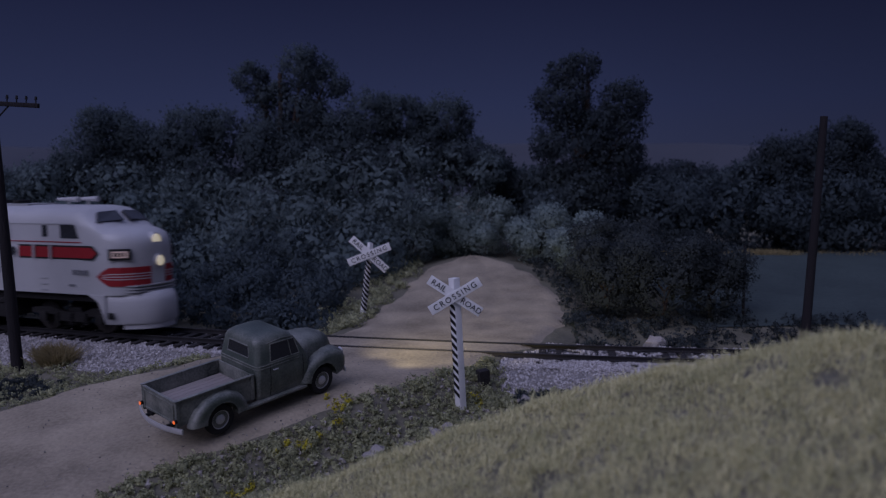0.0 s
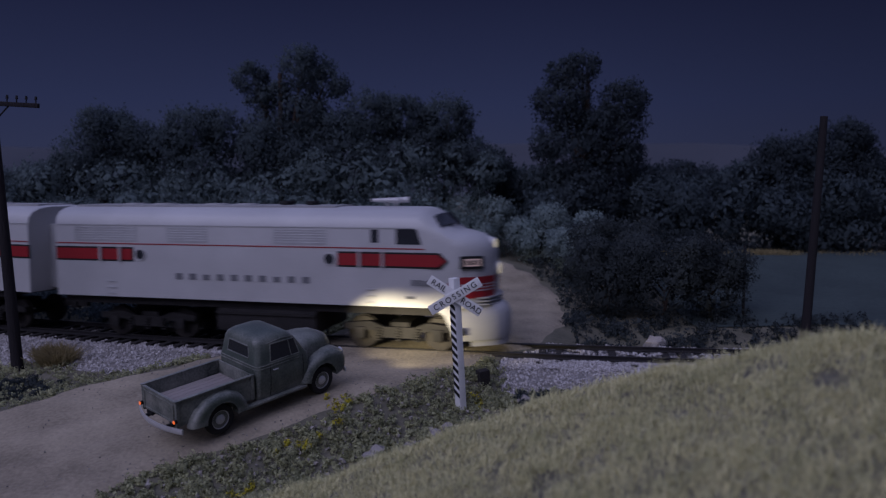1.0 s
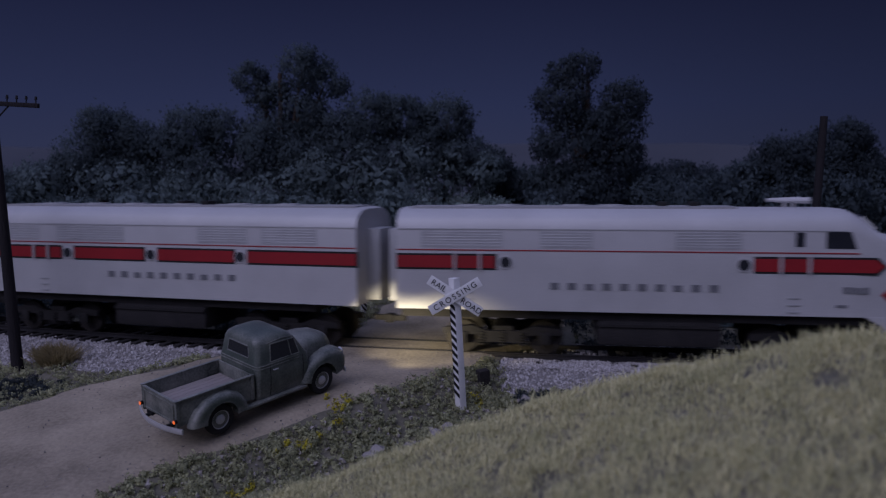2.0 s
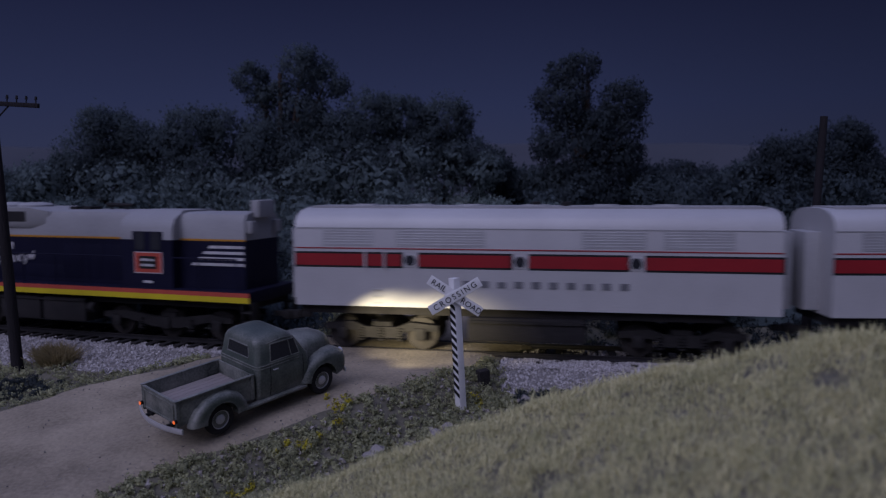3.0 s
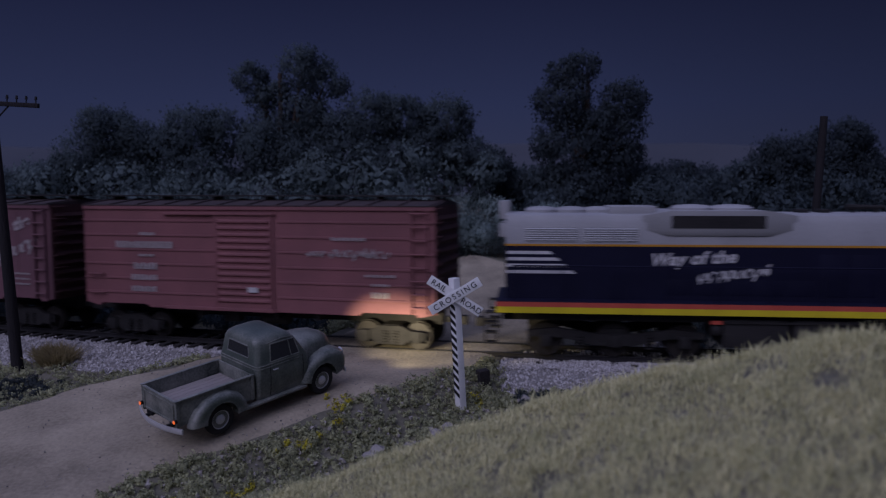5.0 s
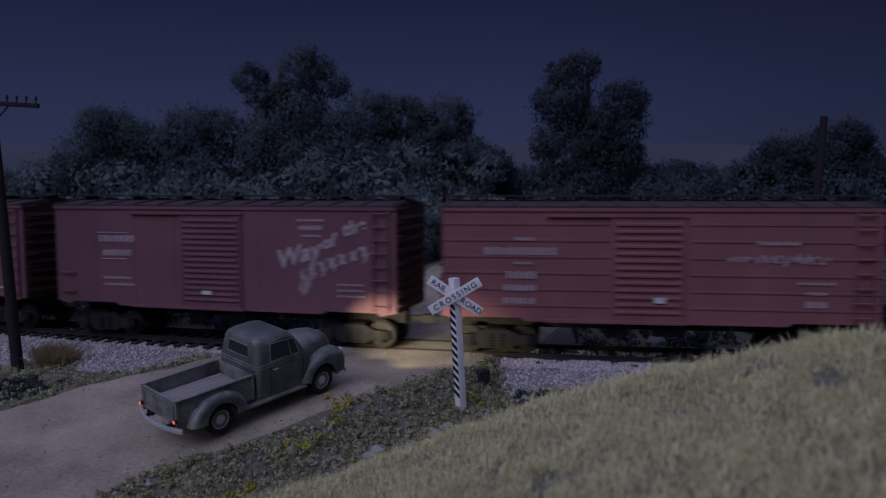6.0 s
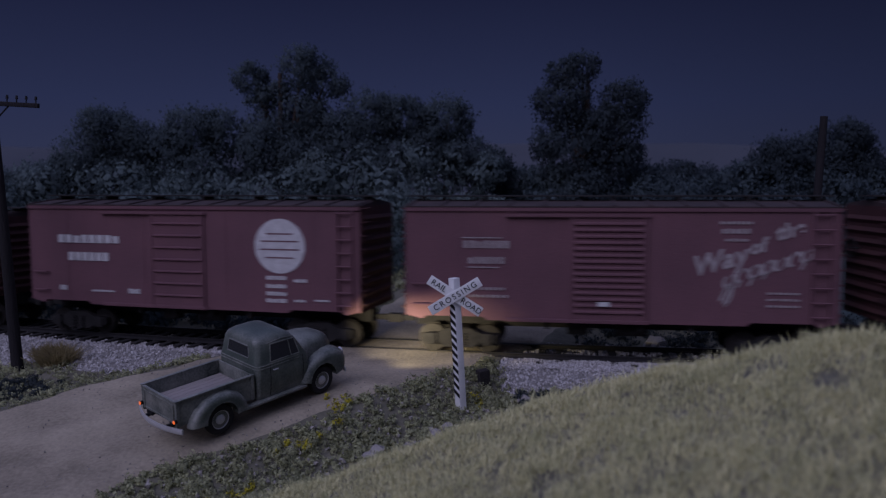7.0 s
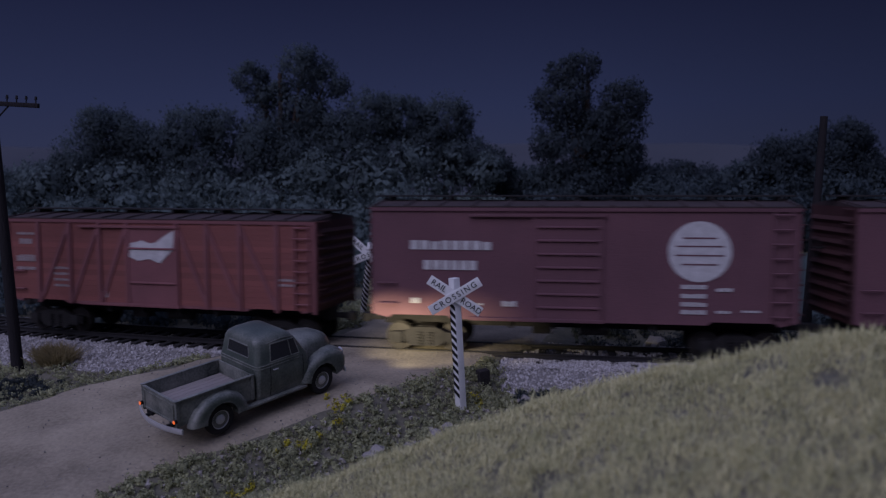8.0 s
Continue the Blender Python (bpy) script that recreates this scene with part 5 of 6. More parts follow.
        marks(c, [(4.9, 5.6, 2.08, 2.26, 4), (4.72, 5.1, 1.68, 1.76, 1)], y=-W - 0.008, material="letter_grey", label="grey painted number shapes")
    # diaphragm between the units
    for sx in ((-1,) if cab else (-1, 1)):
        bm = bmesh.new()
        x0, x1 = sorted((sx * (h - 0.02), sx * (h + 0.42)))
        box(bm, x0, x1, -0.62, 0.62, 1.5, 3.75, 0.04)
        part("diaphragm", bm, M["grille"], c, "grey folded gangway between the units")
        coupler(c, sx * h, sx)
    # below the floor
    bm = bmesh.new()
    box(bm, -h + 0.1, h - 1.5, -1.25, 1.25, 1.15, 1.45)
    part("underframe", bm, M["soot"], c)
    bm = bmesh.new()
    box(bm, -1.75, 1.75, -1.38, 1.38, 0.42, 1.16, 0.12)
    part("fuel_tank", bm, M["soot"], c)
    bm = bmesh.new()
    box(bm, -1.72, 1.72, -1.43, -1.37, 0.98, 1.06)
    part("tank_rail", bm, M["steel"], c)
    for x in (-4.5, 4.35 if cab else 4.5):
        bogie(c, x, 0.5, (-1.25, 1.25), True)
    TRAIN.append((c, center, 4.45))
    return c


def road_switcher(center, length, label):
    c = thing("road_switcher", place(0, 0, 0), label, "locomotive", "train")
    h = length / 2
    # frame with coloured stripes
    bm = bmesh.new()
    box(bm, -h, h, -1.48, 1.48, 1.36, 1.74, 0.02)
    part("walkway_frame", bm, M["navy"], c)
    for sy in (-1, 1):
        y0, y1 = sorted((sy * 1.46, sy * 1.495))
        bm = bmesh.new()
        box(bm, -h + 0.02, h - 0.02, y0, y1, 1.38, 1.56)
        part("yellow_stripe", bm, M["yellow"], c, "yellow stripe along the frame")
        bm = bmesh.new()
        box(bm, -h + 0.02, h - 0.02, y0, y1, 1.56, 1.70)
        part("orange_stripe", bm, M["vermilion"], c, "orange-red stripe along the frame")
        # handrails
        bm = bmesh.new()
        for k in range(12):
            x = -h + 0.5 + k * (length - 1.0) / 11
            tube(bm, (x, sy * 1.42, 1.74), (x, sy * 1.42, 2.75), 0.022, 0.022, 6)
        tube(bm, (-h + 0.5, sy * 1.42, 2.75), (h - 0.5, sy * 1.42, 2.75), 0.025, 0.025, 6)
        part("handrail", bm, M["navy"], c)
    W = 1.02

    def hood(x0, x1, zt, name, lab):
        bm = bmesh.new()
        prism(bm, [(-W, 1.74), (-W, 3.33), (W, 3.33), (W, 1.74)], x0, x1, "x")
        part(name, bm, M["navy"], c, lab)
        bm = bmesh.new()
        prism(bm, [(-W - 0.004, 3.33), (-W - 0.004, zt - 0.28), (-W * 0.88, zt - 0.06), (-W * 0.6, zt), (W * 0.6, zt), (W * 0.88, zt - 0.06), (W + 0.004, zt - 0.28), (W + 0.004, 3.33)], x0, x1, "x")
        part("hood_top", bm, M["grey_paint"], c, "light grey upper hood")
    hood(-h + 0.28, 3.55, 4.26, "long_hood", "black long hood")
    hood(5.55, h - 0.42, 4.22, "short_hood", "black short hood")
    plate(c, "hood_line", "orange_line", -h + 0.28, 3.55, 3.30, 3.36, W, "thin yellow-orange line")
    plate(c, "hood_line", "orange_line", 5.55, h - 0.42, 3.30, 3.36, W, "thin yellow-orange line")
    # cab
    bm = bmesh.new()
    prism(bm, [(-1.45, 1.74), (-1.45, 3.35), (1.45, 3.35), (1.45, 1.74)], 3.55, 5.55, "x")
    cab = part("cab", bm, M["navy"], c, "black lower cab")
    bm = bmesh.new()
    prism(bm, [(-1.455, 3.33), (-1.455, 3.72), (-1.3, 4.0), (-0.8, 4.28), (0.8, 4.28), (1.3, 4.0), (1.455, 3.72), (1.455, 3.33)], 3.53, 5.57, "x")
    part("cab_roof", bm, M["grey_paint"], c, "light grey cab roof")
    for x0, x1 in ((4.1, 4.47), (4.73, 5.1)):
        plate(c, "cab_window", "glass_dark", x0, x1, 3.0, 3.58, 1.458, "dark cab window")
    plate(c, "window_frame", "navy", 4.0, 5.2, 2.94, 3.6, 1.452, "", 0, 0.004)
    plate(c, "emblem_edge", "lettering", 4.05, 5.15, 2.22, 2.93, 1.452, "white border of the emblem", 0, 0.004)
    plate(c, "emblem", "vermilion", 4.08, 5.12, 2.25, 2.90, 1.458, "red emblem with dark centre", 0, 0.006)
    plate(c, "emblem_centre", "black", 4.25, 4.95, 2.37, 2.79, 1.462, "", 0, 0.010)
    marks(c, [(4.33, 4.87, 2.63, 2.71, 3), (4.33, 4.87, 2.45, 2.53, 3)], y=-1.478)
    marks(c, [(4.4, 4.85, 1.9, 1.98, 1)], y=-1.456)
    # slanted white stripes at both hood ends
    for k in range(4):
        z = 3.06 - k * 0.19
        for sy in (-1, 1):
            for s, x0 in ((1, h - 0.46), (-1, -h + 0.32)):
                ln = 1.25 + 0.22 * k
                bm = bmesh.new()
                prism(bm, [(x0, z), (x0 - s * ln - s * 0.1, z), (x0 - s * ln, z + 0.09), (x0, z + 0.09)], sy * (W - 0.02), sy * (W + 0.014), "y")
                part("end_stripe", bm, M["lettering"], c, "slanted white stripe")
    sign_text("Way of the", 0.5, place(-2.78, -W - 0.012, 2.95, 90, -3, 0), c, "lettering", 0.3, 0.014)
    script(c, [(-2.6, 2.42, -0.6, 2.6, 0.12, 8)], 0.04, y=-W - 0.01, soft_=False)
    # radiator and brake-resistor housings, fans
    for x0, x1 in ((-7.6, -6.0), (-5.9, -4.3)):
        plate(c, "radiator", "grille", x0, x1, 3.42, 3.86, W + 0.004, "grey louvred radiator")
        for k in range(6):
            for sy in (-1, 1):
                bm = bmesh.new()
                z = 3.46 + k * 0.065
                prism(bm, [(sy * (W + 0.01), z), (sy * (W + 0.045), z + 0.01), (sy * (W + 0.01), z + 0.045)], x0 + 0.04, x1 - 0.04, "x")
                part("slat", bm, M["grille"], c)
    bm = bmesh.new()
    loft(bm, [[(x, -w + 0.1, 3.62), (x, -w, 3.78), (x, -w, z), (x, w, z), (x, w, 3.78), (x, w - 0.1, 3.62)] for x, w, z in ((-4.2, 1.0, 4.2), (-3.45, 1.16, 4.34), (-0.75, 1.16, 4.34), (0.1, 1.0, 4.2))])
    part("brake_housing", bm, M["grey_paint"], c, "flared grey housing on the hood")
    plate(c, "housing_grille", "soot", -3.4, -0.8, 3.84, 4.20, 1.16, "dark grille of the housing")
    for x, r, z in ((-7.1, 0.5, 4.26), (-6.2, 0.5, 4.26), (-5.4, 0.45, 4.26), (-2.65, 0.62, 4.32), (-1.5, 0.62, 4.32)):
        bm = bmesh.new()
        loft(bm, [[(x + rr * math.cos(a * math.tau / 20), rr * math.sin(a * math.tau / 20), z + dz) for a in range(20)] for rr, dz in ((r, -0.02), (r, 0.08), (r * 0.8, 0.15), (r * 0.3, 0.18))])
        part("roof_fan", bm, M["grey_paint"], c)
    bm = bmesh.new()
    box(bm, -5.15, -3.75, -0.7, 0.7, 4.2, 4.46, 0.05)
    part("roof_box", bm, M["grey_paint"], c)
    bm = bmesh.new()
    for dx in (-0.35, 0.3):
        tube(bm, (2.3 + dx, 0, 4.2), (2.3 + dx, 0, 4.42), 0.05, 0.05, 6)
    tube(bm, (1.75, 0, 4.42), (2.85, 0, 4.42), 0.09, 0.05, 8)
    part("air_horn", bm, M["steel"], c)
    for x in (0.5, 1.1):
        bm = bmesh.new()
        box(bm, x - 0.16, x + 0.16, -0.3, 0.3, 4.22, 4.36, 0.03)
        part("exhaust_stack", bm, M["soot"], c)
    # access doors along the hood
    for k in range(8):
        x = -3.6 + k * 0.86
        for sy in (-1, 1):
            bm = bmesh.new()
            y0, y1 = sorted((sy * W, sy * (W + 0.008)))
            box(bm, x + 0.04, x + 0.80, y0, y1, 1.9, 2.34 if k < 5 else 3.1, 0.003)
            part("hood_door", bm, M["navy"], c)
    # light castings at the hood ends
    for sx, x in ((-1, -h + 0.22), (1, h - 0.36)):
        bm = bmesh.new()
        box(bm, x - 0.16, x + 0.16, -0.5, 0.5, 4.05, 4.62, 0.06)
        part("light_housing", bm, M["grey_paint"], c, "grey light housing above the hood end")
        for dy in (-0.8, 0.8):
            bm = bmesh.new()
            box(bm, x - 0.14, x + 0.14, dy - 0.14, dy + 0.14, 3.55, 3.95, 0.04)
            part("number_box", bm, M["grey_paint"], c)
        coupler(c, sx * h, sx)
        for sy in (-1, 1):
            bm = bmesh.new()
            for k in range(4):
                box(bm, sx * h - 0.3, sx * h + 0.05, sy * 1.3 - 0.18, sy * 1.3 + 0.18, 0.45 + k * 0.3, 0.49 + k * 0.3)
            for dx in (-0.3, 0.05):
                box(bm, sx * h + dx - 0.015, sx * h + dx + 0.015, sy * 1.3 - 0.18, sy * 1.3 + 0.18, 0.45, 1.4)
            part("step_well", bm, M["soot"], c)
    for x0, x1 in ((-1.95, -0.12), (-0.02, 1.85)):
        bm = bmesh.new()
        box(bm, x0, x1, -1.35, 1.35, 0.42, 1.26, 0.1)
        part("fuel_tank", bm, M["soot"], c)
    bm = bmesh.new()
    box(bm, -1.9, 1.8, -1.39, -1.34, 1.14, 1.2)
    part("tank_rail", bm, M["steel"], c)
    for x in (-2.15, 2.1):
        bm = bmesh.new()
        tube(bm, (x - 0.12, -1.25, 0.95), (x + 0.12, -1.25, 0.95), 0.18, 0.18, 14)
        part("air_reservoir", bm, M["soot"], c)
    bm = bmesh.new()
    box(bm, -h + 0.2, h - 0.2, -1.1, 1.1, 1.12, 1.38)
    part("underframe", bm, M["soot"], c)
    bm = bmesh.new()
    box(bm, -2.3, -2.0, -1.42, -1.36, 1.12, 1.22)
    part("filler_cap", bm, M["vermilion"], c, "red filler cap")
    for x in (-4.95, 4.95):
        bogie(c, x, 0.5, (-2.0, 0.0, 2.0), True)
    TRAIN.append((c, center, 4.95))


carbody("cab_locomotive", -7.66, 15.3, "silver-white streamlined diesel locomotive with red side bands", True)
carbody("booster_locomotive", -23.47, 14.2, "silver-white cabless diesel unit with a red side band", False)
road_switcher(-40.33, 16.85, "black and grey road-switcher diesel with yellow frame stripe")
build_boxcars()


# ---- the pickup truck ----
def wheel(parent, x, y, sy):
    w = new("wheel")
    w.empty_display_size = 0.2 * S
    w.parent = parent
    w.matrix_basis = place(x, y, 0.36)
    bm = bmesh.new()
    prof = [(0.22, 0.085), (0.30, 0.095), (0.345, 0.075), (0.36, 0.04), (0.36, -0.04), (0.345, -0.075), (0.30, -0.095), (0.22, -0.085)]
    n = 28
    rs = []
    for k in range(n + 1):
        a = k * math.tau / n
        rs.append([(r * math.cos(a), q, r * math.sin(a)) for r, q in prof])
    loft(bm, rs, cap=False)
    bmesh.ops.remove_doubles(bm, verts=bm.verts, dist=1e-4)
    part("tyre", bm, M["rubber"], w, "black rubber tyre")
    bm = bmesh.new()
    tube(bm, (0, sy * -0.06, 0), (0, sy * 0.055, 0), 0.225, 0.225, 24)
    part("rim", bm, M["truck_green"], w)
    bm = bmesh.new()
    rings = [[(r * math.cos(k * math.tau / 20), sy * q, r * math.sin(k * math.tau / 20)) for k in range(20)] for r, q in ((0.115, 0.05), (0.11, 0.075), (0.085, 0.095), (0.04, 0.105))]
    loft(bm, rings)
    part("hubcap", bm, M["chrome"], w, "dull chrome hubcap")
    bm = bmesh.new()
    rings = [[(r * math.cos(k * math.tau / 28), sy * q, r * math.sin(k * math.tau / 28)) for k in range(28)] for r, q in ((0.225, 0.055), (0.225, 0.075), (0.205, 0.075), (0.20, 0.05))]
    loft(bm, rings, cap=False)
    part("trim_ring", bm, M["chrome"], w, "thin chrome trim ring")


def rounded(x0, x1, w, r, z, n=5):
    pts = []
    for cx, cy, a0 in ((x1 - r, w - r, 0), (x0 + r, w - r, 90), (x0 + r, -w + r, 180), (x1 - r, -w + r, 270)):
        for k in range(n + 1):
            a = radians(a0 + 90 * k / n)
            pts.append((cx + r * math.cos(a), cy + r * math.sin(a), z))
    return pts


def fender(parent, outline, arch, inner, outer, sy):
    """A bulged mudguard: the crown rolls inwards towards its outer face, the wheel arch stays open."""
    cx, cz = arch
    rings = []
    for f, d in ((0.0, 0.0), (0.45, 0.0), (0.72, 0.02), (0.88, 0.06), (0.97, 0.12), (1.0, 0.19)):
        y = sy * (inner + (outer - inner) * f)
        ring = []
        for x, z in outline:
            v = Vector((x - cx, z - cz))
            k = max(0.0, (v.length - 0.44)) / max(v.length, 1e-6)
            s = 1 - d / max(v.length, 0.3) * min(1, k * 3)
            ring.append((cx + v.x * s, y, cz + v.y * s))
        rings.append(ring)
    bm = bmesh.new()
    loft(bm, rings)
    return part("fender", bm, M["truck_green"], parent, "rounded dark green fender", angle=50)


def arch_points(cx, cz, r, n=12):
    return [(cx + r * math.cos(math.pi * k / n), cz + r * math.sin(math.pi * k / n)) for k in range(n + 1)]


def pickup():
    c = thing("pickup_truck", place(-5.555, 17.58, -0.357, 0, 0, math.degrees(0.853)) @ pose(0, 0, 0, 0, -math.degrees(0.1124), 0) @ pose(0, 0, 0, 7.18, 0, 0),
              "dull dark green old pickup truck waiting at the crossing", "pickup truck")
    G = M["truck_green"]
    # bed
    for k in range(8):
        bm = bmesh.new()
        y = -0.615 + k * 0.1555
        box(bm, -0.96, 0.93, y, y + 0.147, 0.74, 0.78, 0.006)
        part("plank", bm, M["plank"], c, "worn grey-brown bed plank")
    for sy in (-1, 1):
        bm = bmesh.new()
        y0, y1 = sorted((sy * 0.64, sy * 0.675))
        box(bm, -1.02, 0.97, y0, y1, 0.5, 1.09, 0.008)
        y0, y1 = sorted((sy * 0.63, sy * 0.72))
        box(bm, -1.04, 0.98, y0, y1, 1.075, 1.115, 0.015)
        part("bed_side", bm, G, c)
        for x in (-0.985, 0.935):
            bm = bmesh.new()
            y0, y1 = sorted((sy * 0.66, sy * 0.715))
            box(bm, x - 0.04, x + 0.04, y0, y1, 0.5, 1.08, 0.01)
            part("stake_pocket", bm, G, c)
    bm = bmesh.new()
    box(bm, 0.93, 0.97, -0.64, 0.64, 0.6, 1.10, 0.01)
    part("headboard", bm, G, c)
    bm = bmesh.new()
    box(bm, -1.02, -0.985, -0.635, 0.635, 0.56, 1.08, 0.008)
    box(bm, -1.035, -0.97, -0.635, 0.635, 1.05, 1.095, 0.015)
    for y0, y1, z0, z1 in ((-0.6, 0.6, 0.58, 0.62), (-0.6, 0.6, 0.98, 1.02), (-0.62, -0.57, 0.58, 1.02), (0.57, 0.62, 0.58, 1.02)):
        box(bm, -1.04, -1.015, y0, y1, z0, z1, 0.008)
    gate = part("tailgate", bm, G, c, "closed tailgate with a pressed frame")
    # chassis
    bm = bmesh.new()
    for y in (-0.42, 0.42):
        box(bm, -1.0, 3.5, y - 0.05, y + 0.05, 0.44, 0.58)
    tube(bm, (0, -0.7, 0.36), (0, 0.7, 0.36), 0.06, 0.06, 8)
    tube(bm, (2.946, -0.66, 0.36), (2.946, 0.66, 0.36), 0.05, 0.05, 8)
    box(bm, -0.25, 0.25, -0.15, 0.15, 0.28, 0.5, 0.05)
    part("chassis", bm, M["soot"], c)
    # cab
    rows = ((0.40, 1.06, 2.45, 0.70, 0.08), (0.62, 1.04, 2.56, 0.755, 0.10), (0.9, 1.03, 2.58, 0.775, 0.11), (1.24, 1.03, 2.56, 0.765, 0.13), (1.31, 1.045, 2.48, 0.745, 0.14), (1.52, 1.07, 2.34, 0.71, 0.15),
            (1.72, 1.095, 2.20, 0.67, 0.16), (1.82, 1.125, 2.12, 0.63, 0.18), (1.885, 1.20, 2.02, 0.55, 0.20), (1.92, 1.34, 1.88, 0.40, 0.18), (1.935, 1.5, 1.72, 0.2, 0.1))
    bm = bmesh.new()
    loft(bm, [rounded(x0, x1, w, r, z) for z, x0, x1, w, r in rows])
    part("cab", bm, G, c, "rounded dark green cab", angle=60)

    def lerp_row(z):
        zs = [r[0] for r in rows]
        return [float(np.interp(z, zs, [r[k] for r in rows])) for k in range(1, 4)]
    for sy in (-1, 1):
        quad = []
        for f, z in ((0, 1.30), (1, 1.30), (0.88, 1.69), (0.06, 1.71)):
            x0, x1, w = lerp_row(z)
            quad.append((1.42 + f * 0.84, sy * (w + 0.002), z))
        bm = bmesh.new()
        loft(bm, [[(x, y - sy * 0.03, z) for x, y, z in quad], [(x, y + sy * 0.006, z) for x, y, z in quad]])
        part("side_window", bm, M["glass_dark"], c, "dark side window")
        # window frame
        bm = bmesh.new()
        for (ax, ay, az), (bx, by, bz) in zip(quad, quad[1:] + quad[:1]):
            tube(bm, (ax, ay, az), (bx, by, bz), 0.016, 0.016, 6)
        part("window_frame", bm, G, c)
        # quarter-light post
        bm = bmesh.new()
        tube(bm, (2.02, sy * (lerp_row(1.31)[2] + 0.008), 1.31), (1.98, sy * (lerp_row(1.68)[2] + 0.008), 1.68), 0.013, 0.013, 6)
        part("quarter_light_post", bm, G, c)
        # rain gutter over the door
        bm = bmesh.new()
        pts = [(1.38, sy * (lerp_row(1.74)[2] + 0.006), 1.74), (1.8, sy * (lerp_row(1.77)[2] + 0.006), 1.77), (2.14, sy * (lerp_row(1.74)[2] + 0.006), 1.74), (2.40, sy * (lerp_row(1.34)[2] + 0.006), 1.34)]
        for a, b in zip(pts, pts[1:]):
            tube(bm, a, b, 0.013, 0.013, 6)
        part("rain_gutter", bm, G, c)
        # door seams
        for x in (1.40, 2.36):
            bm = bmesh.new()
            pts = [(x, sy * (lerp_row(z)[2] + 0.001), z) for z in (0.46, 0.62, 0.9, 1.24)]
            for a, b in zip(pts, pts[1:]):
                tube(bm, a, b, 0.008, 0.008, 4)
            part("door_seam", bm, M["black"], c, "dark gap at the door's edge")
        bm = bmesh.new()
        tube(bm, (1.47, sy * 0.80, 1.1), (1.60, sy * 0.80, 1.1), 0.016, 0.016, 6)
        tube(bm, (1.48, sy * 0.76, 1.1), (1.48, sy * 0.80, 1.1), 0.014, 0.014, 6)
        part("door_handle", bm, M["chrome"], c, "small chrome door handle")
    # belt mouldings
    for z in (1.19, 1.255):
        bm = bmesh.new()
        x0, x1, w = lerp_row(z)
        loft(bm, [rounded(x0 - d, x1 - 0.2, w + d, 0.16, z + dz) for d, dz in ((-0.01, -0.016), (0.012, -0.008), (0.012, 0.008), (-0.01, 0.016))], cap=False)
        part("belt_moulding", bm, G, c)
    quad = []
    for y, z in ((-0.42, 1.41), (0.42, 1.41), (0.37, 1.69), (-0.37, 1.69)):
        quad.append((lerp_row(z)[0], y, z))
    bm = bmesh.new()
    loft(bm, [[(x + 0.04, y, z) for x, y, z in quad], [(x - 0.008, y, z) for x, y, z in quad]])
    part("rear_window", bm, M["glass_dark"], c, "dark rear window")
    bm = bmesh.new()
    for a, b in zip(quad, quad[1:] + quad[:1]):
        tube(bm, a, b, 0.018, 0.018, 6)
    part("window_frame", bm, G, c)
    quad = []
    for y, z in ((-0.56, 1.34), (0.56, 1.34), (0.47, 1.70), (-0.47, 1.70)):
        quad.append((lerp_row(z)[1], y, z))
    bm = bmesh.new()
    loft(bm, [[(x - 0.06, y, z) for x, y, z in quad], [(x + 0.006, y, z) for x, y, z in quad]])
    part("windscreen", bm, M["glass_dark"], c, "dark windscreen")
    # hood
    bm = bmesh.new()
    rings = []
    for x, w, zt, s in ((2.36, 0.62, 1.44, 0.34), (2.7, 0.59, 1.48, 0.35), (3.05, 0.54, 1.475, 0.36), (3.32, 0.48, 1.43, 0.38), (3.52, 0.41, 1.33, 0.38), (3.63, 0.33, 1.17, 0.34), (3.69, 0.22, 0.98, 0.22)):
        ring = [(x, -w, 0.55)]
        for k in range(11):
            a = math.pi * k / 10
            cx = math.copysign(abs(math.cos(a)) ** 0.7, math.cos(a))
            ring.append((x, -w * cx, zt - s + s * math.sin(a) ** 0.8))
        ring.append((x, w, 0.55))
        rings.append(ring)
    loft(bm, rings)
    part("hood", bm, G, c, "rounded dark green engine hood", angle=60)
    bm = bmesh.new()
    for k in range(5):
        z = 0.62 + k * 0.075
        tube(bm, (3.69, -0.34, z), (3.69, 0.34, z), 0.022, 0.022, 6)
    box(bm, 3.5, 3.67, -0.36, 0.36, 0.55, 0.95, 0.03)
    part("radiator_grille", bm, G, c)
    # fenders
    for sy in (-1, 1):
        fr = [(3.66, 0.46), (3.74, 0.60), (3.73, 0.84), (3.63, 1.0), (3.42, 1.09), (3.12, 1.11), (2.82, 1.05), (2.55, 0.91), (2.38, 0.70), (2.30, 0.46)] + arch_points(2.946, 0.42, 0.405)[::-1]
        fender(c, fr, (2.946, 0.44), 0.40, 0.86, sy)
        rr = [(0.72, 0.42), (0.66, 0.66), (0.50, 0.86), (0.24, 0.97), (-0.06, 0.99), (-0.36, 0.92), (-0.60, 0.76), (-0.74, 0.56), (-0.78, 0.42)] + arch_points(0.0, 0.40, 0.40)[::-1]
        fender(c, rr, (0.0, 0.42), 0.668, 0.90, sy)
        bm = bmesh.new()
        y0, y1 = sorted((sy * 0.66, sy * 0.83))
        box(bm, 0.62, 2.42, y0, y1, 0.36, 0.42, 0.02)
        part("running_board", bm, G, c)
        for x in (0.0, 2.946):
            wheel(c, x, sy * 0.70, sy)
        # headlight
        bm = bmesh.new()
        tube(bm, (3.50, sy * 0.60, 0.88), (3.71, sy * 0.60, 0.88), 0.10, 0.115, 16)
        hl = part("headlight", bm, M["chrome"], c, "round headlight")
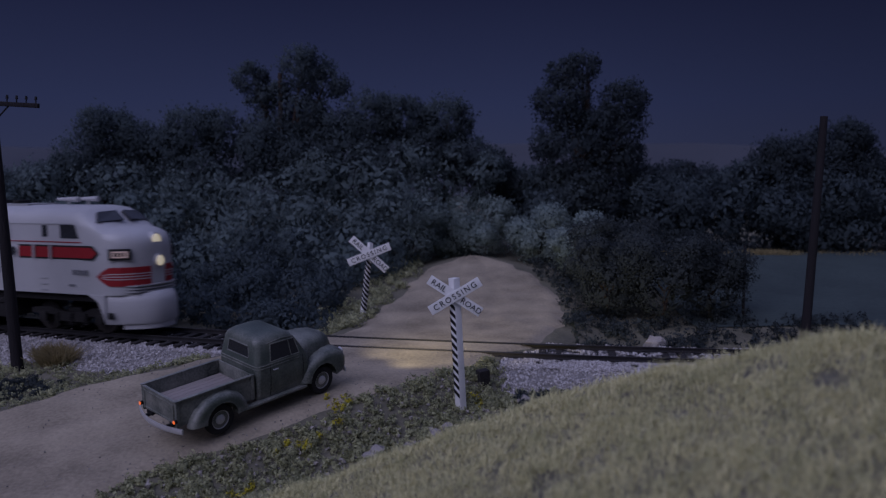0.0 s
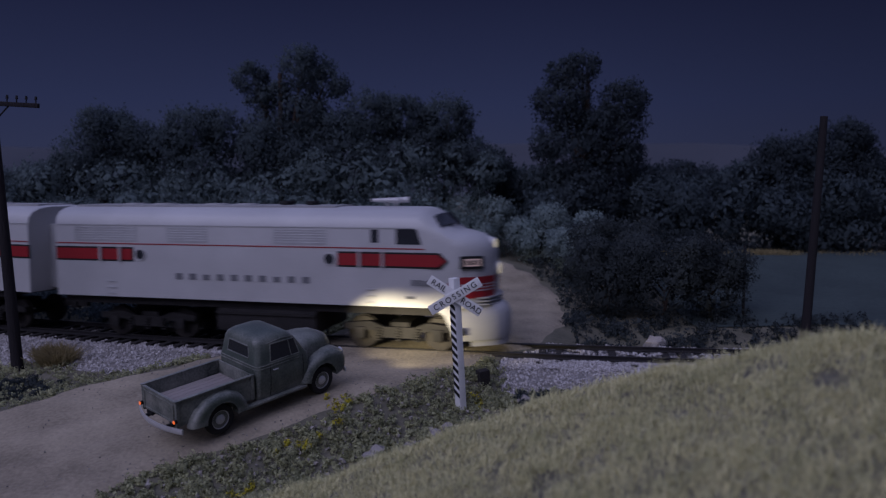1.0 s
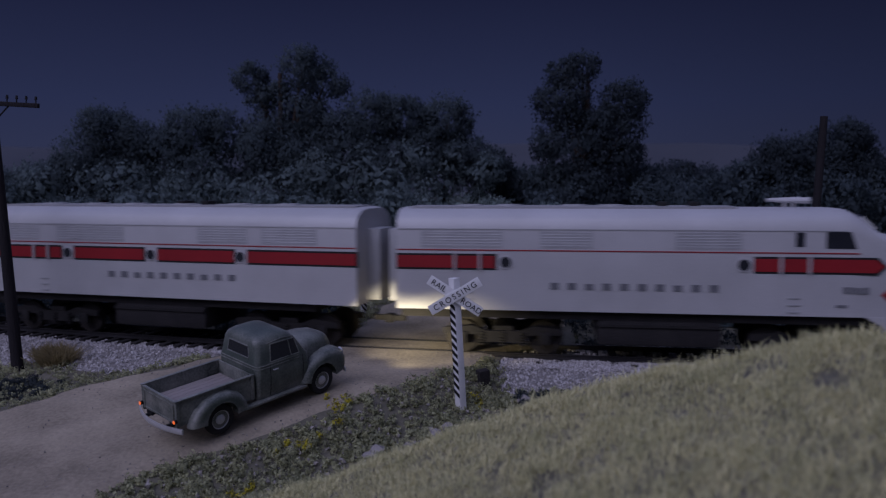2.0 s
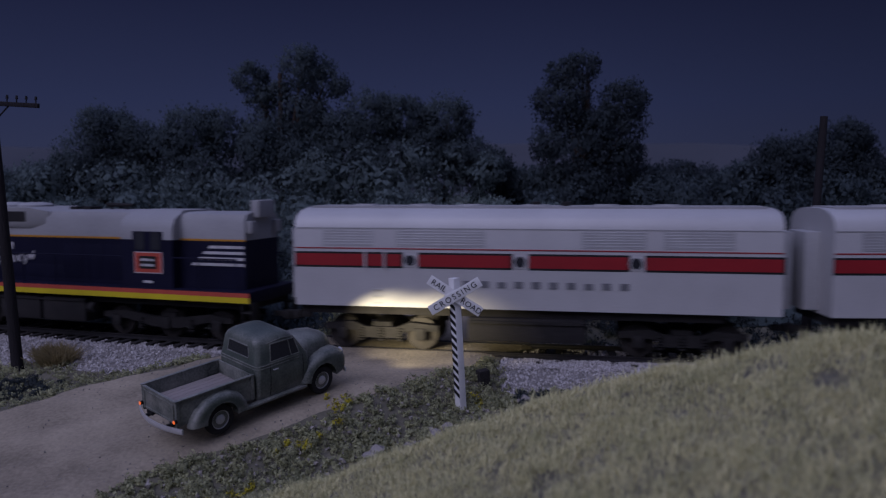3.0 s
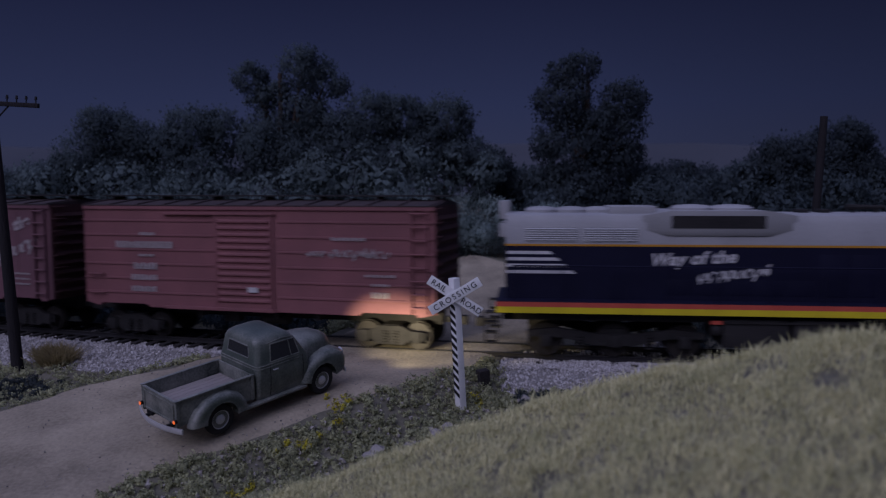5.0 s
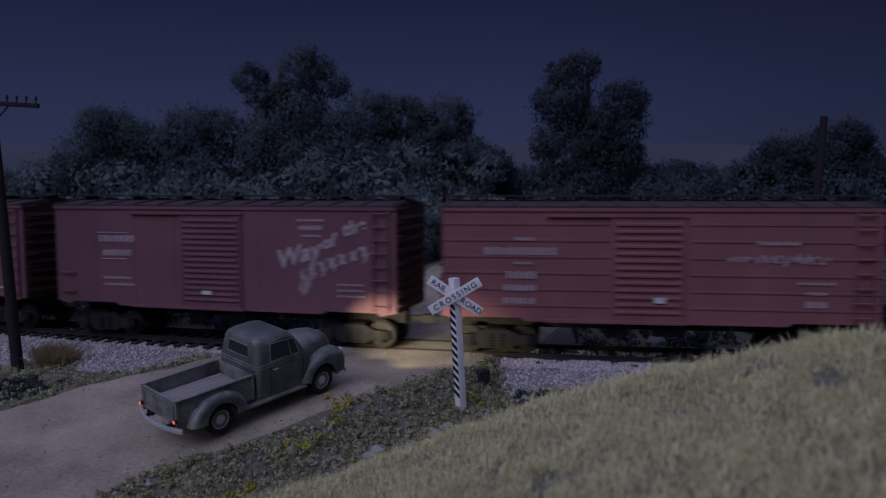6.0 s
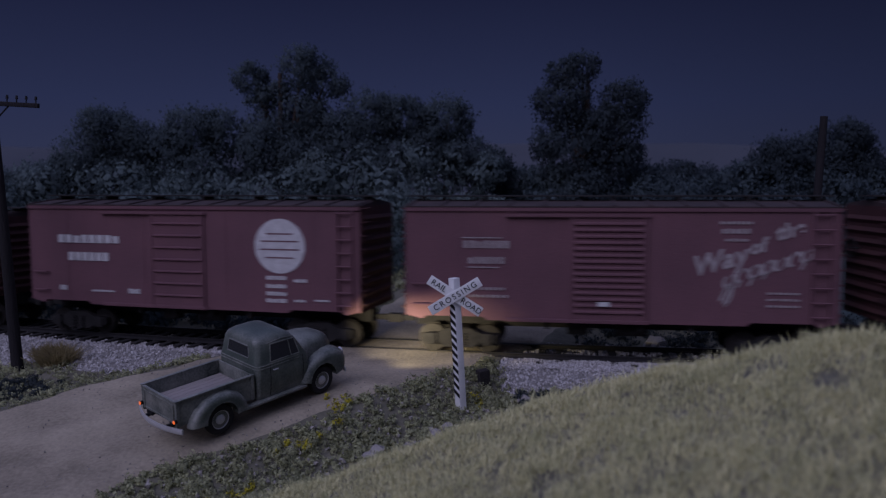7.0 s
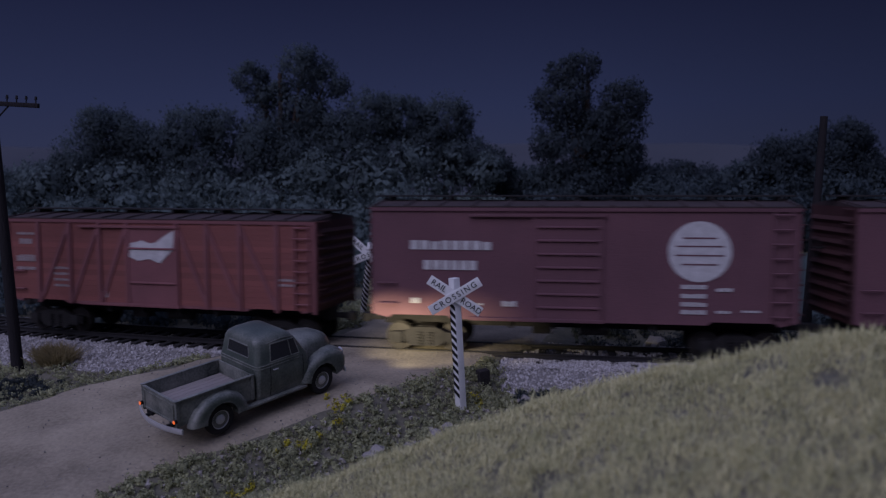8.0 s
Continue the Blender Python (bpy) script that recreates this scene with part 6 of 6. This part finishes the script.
        bm = bmesh.new()
        tube(bm, (3.705, sy * 0.60, 0.88), (3.735, sy * 0.60, 0.88), 0.10, 0.08, 16)
        part("lens", bm, M["lamp_on"], hl, "lit headlight lens")
        # tail lamp
        bm = bmesh.new()
        tube(bm, (-1.02, sy * 0.70, 0.66), (-1.085, sy * 0.70, 0.66), 0.045, 0.045, 12)
        tube(bm, (-1.0, sy * 0.66, 0.62), (-1.03, sy * 0.70, 0.66), 0.02, 0.02, 6)
        tl = part("tail_lamp", bm, M["black"], c)
        bm = bmesh.new()
        tube(bm, (-1.08, sy * 0.70, 0.66), (-1.1, sy * 0.70, 0.66), 0.042, 0.03, 12)
        part("lens", bm, M["tail_on"], tl, "glowing orange-red tail lamp lens")
    # bumpers
    for x, w, name, bend in ((3.80, 0.88, "front_bumper", -0.16), (-1.20, 0.88, "rear_bumper", 0.20)):
        bm = bmesh.new()
        rings = []
        for k in range(13):
            f = -1 + k / 6
            px = x + bend * f * f
            rings.append([(px + 0.022 * math.cos(a), f * w, 0.465 + 0.068 * math.sin(a)) for a in (0.4, 1.2, 1.9, 2.7, 3.6, 4.4, 5.0, 5.9)])
        loft(bm, rings)
        part(name, bm, M["chrome"], c, "dull silver curved bumper")
    bm = bmesh.new()
    for y in (-0.4, 0.4):
        box(bm, -1.15, -0.95, y - 0.03, y + 0.03, 0.44, 0.5)
        box(bm, 3.5, 3.8, y - 0.03, y + 0.03, 0.44, 0.5)
    part("bumper_bracket", bm, M["soot"], c)
    bm = bmesh.new()
    box(bm, -1.1, -1.07, 0.16, 0.40, 0.53, 0.62, 0.01)
    part("plate_holder", bm, M["black"], c, "dark blank plate holder")
    for sy in (-1, 1):
        aim_ = c.matrix_basis @ pose(0, 0, 0) @ place(4.0, sy * 0.60, 0.88)
        ahead = c.matrix_basis @ Vector((13.0 * S, (sy * 0.9 + 0.8) * S, HEAD_DROP * S))
        # a flat, wide beam
        beam = look(aim_.translation, ahead) @ Matrix.Diagonal((HEAD_WIDE, 1, 1, 1))
        lamp("headlamp_beam", "SPOT", HEAD_POWER, (1.0, 0.87, 0.58), beam, size=44, blend=1.0, radius=0.1)


pickup()


def car_pose(s, half):
    """A car on the track: its two bogie pins lie on the centre line."""
    ax, ay, _ = on_track(s - half)
    bx, by, _ = on_track(s + half)
    return place((ax + bx) / 2, (ay + by) / 2, 0, 0, 0, math.degrees(math.atan2(by - ay, bx - ax)))


def motions():
    for car, offset, half in TRAIN:
        walk(car, [(k * 0.25, car_pose(q_front(k * 0.25) + offset, half)) for k in range(33)])
    for wheel, x, r in WHEELS:
        rows = []
        for k in range(241):
            a = math.degrees((q_front(k / 30) - q_front(0)) / r)
            rows.append((k / 30, place(x, 0, r) @ pose(0, 0, 0, 0, a, 0)))
        walk(wheel, rows)


motions()
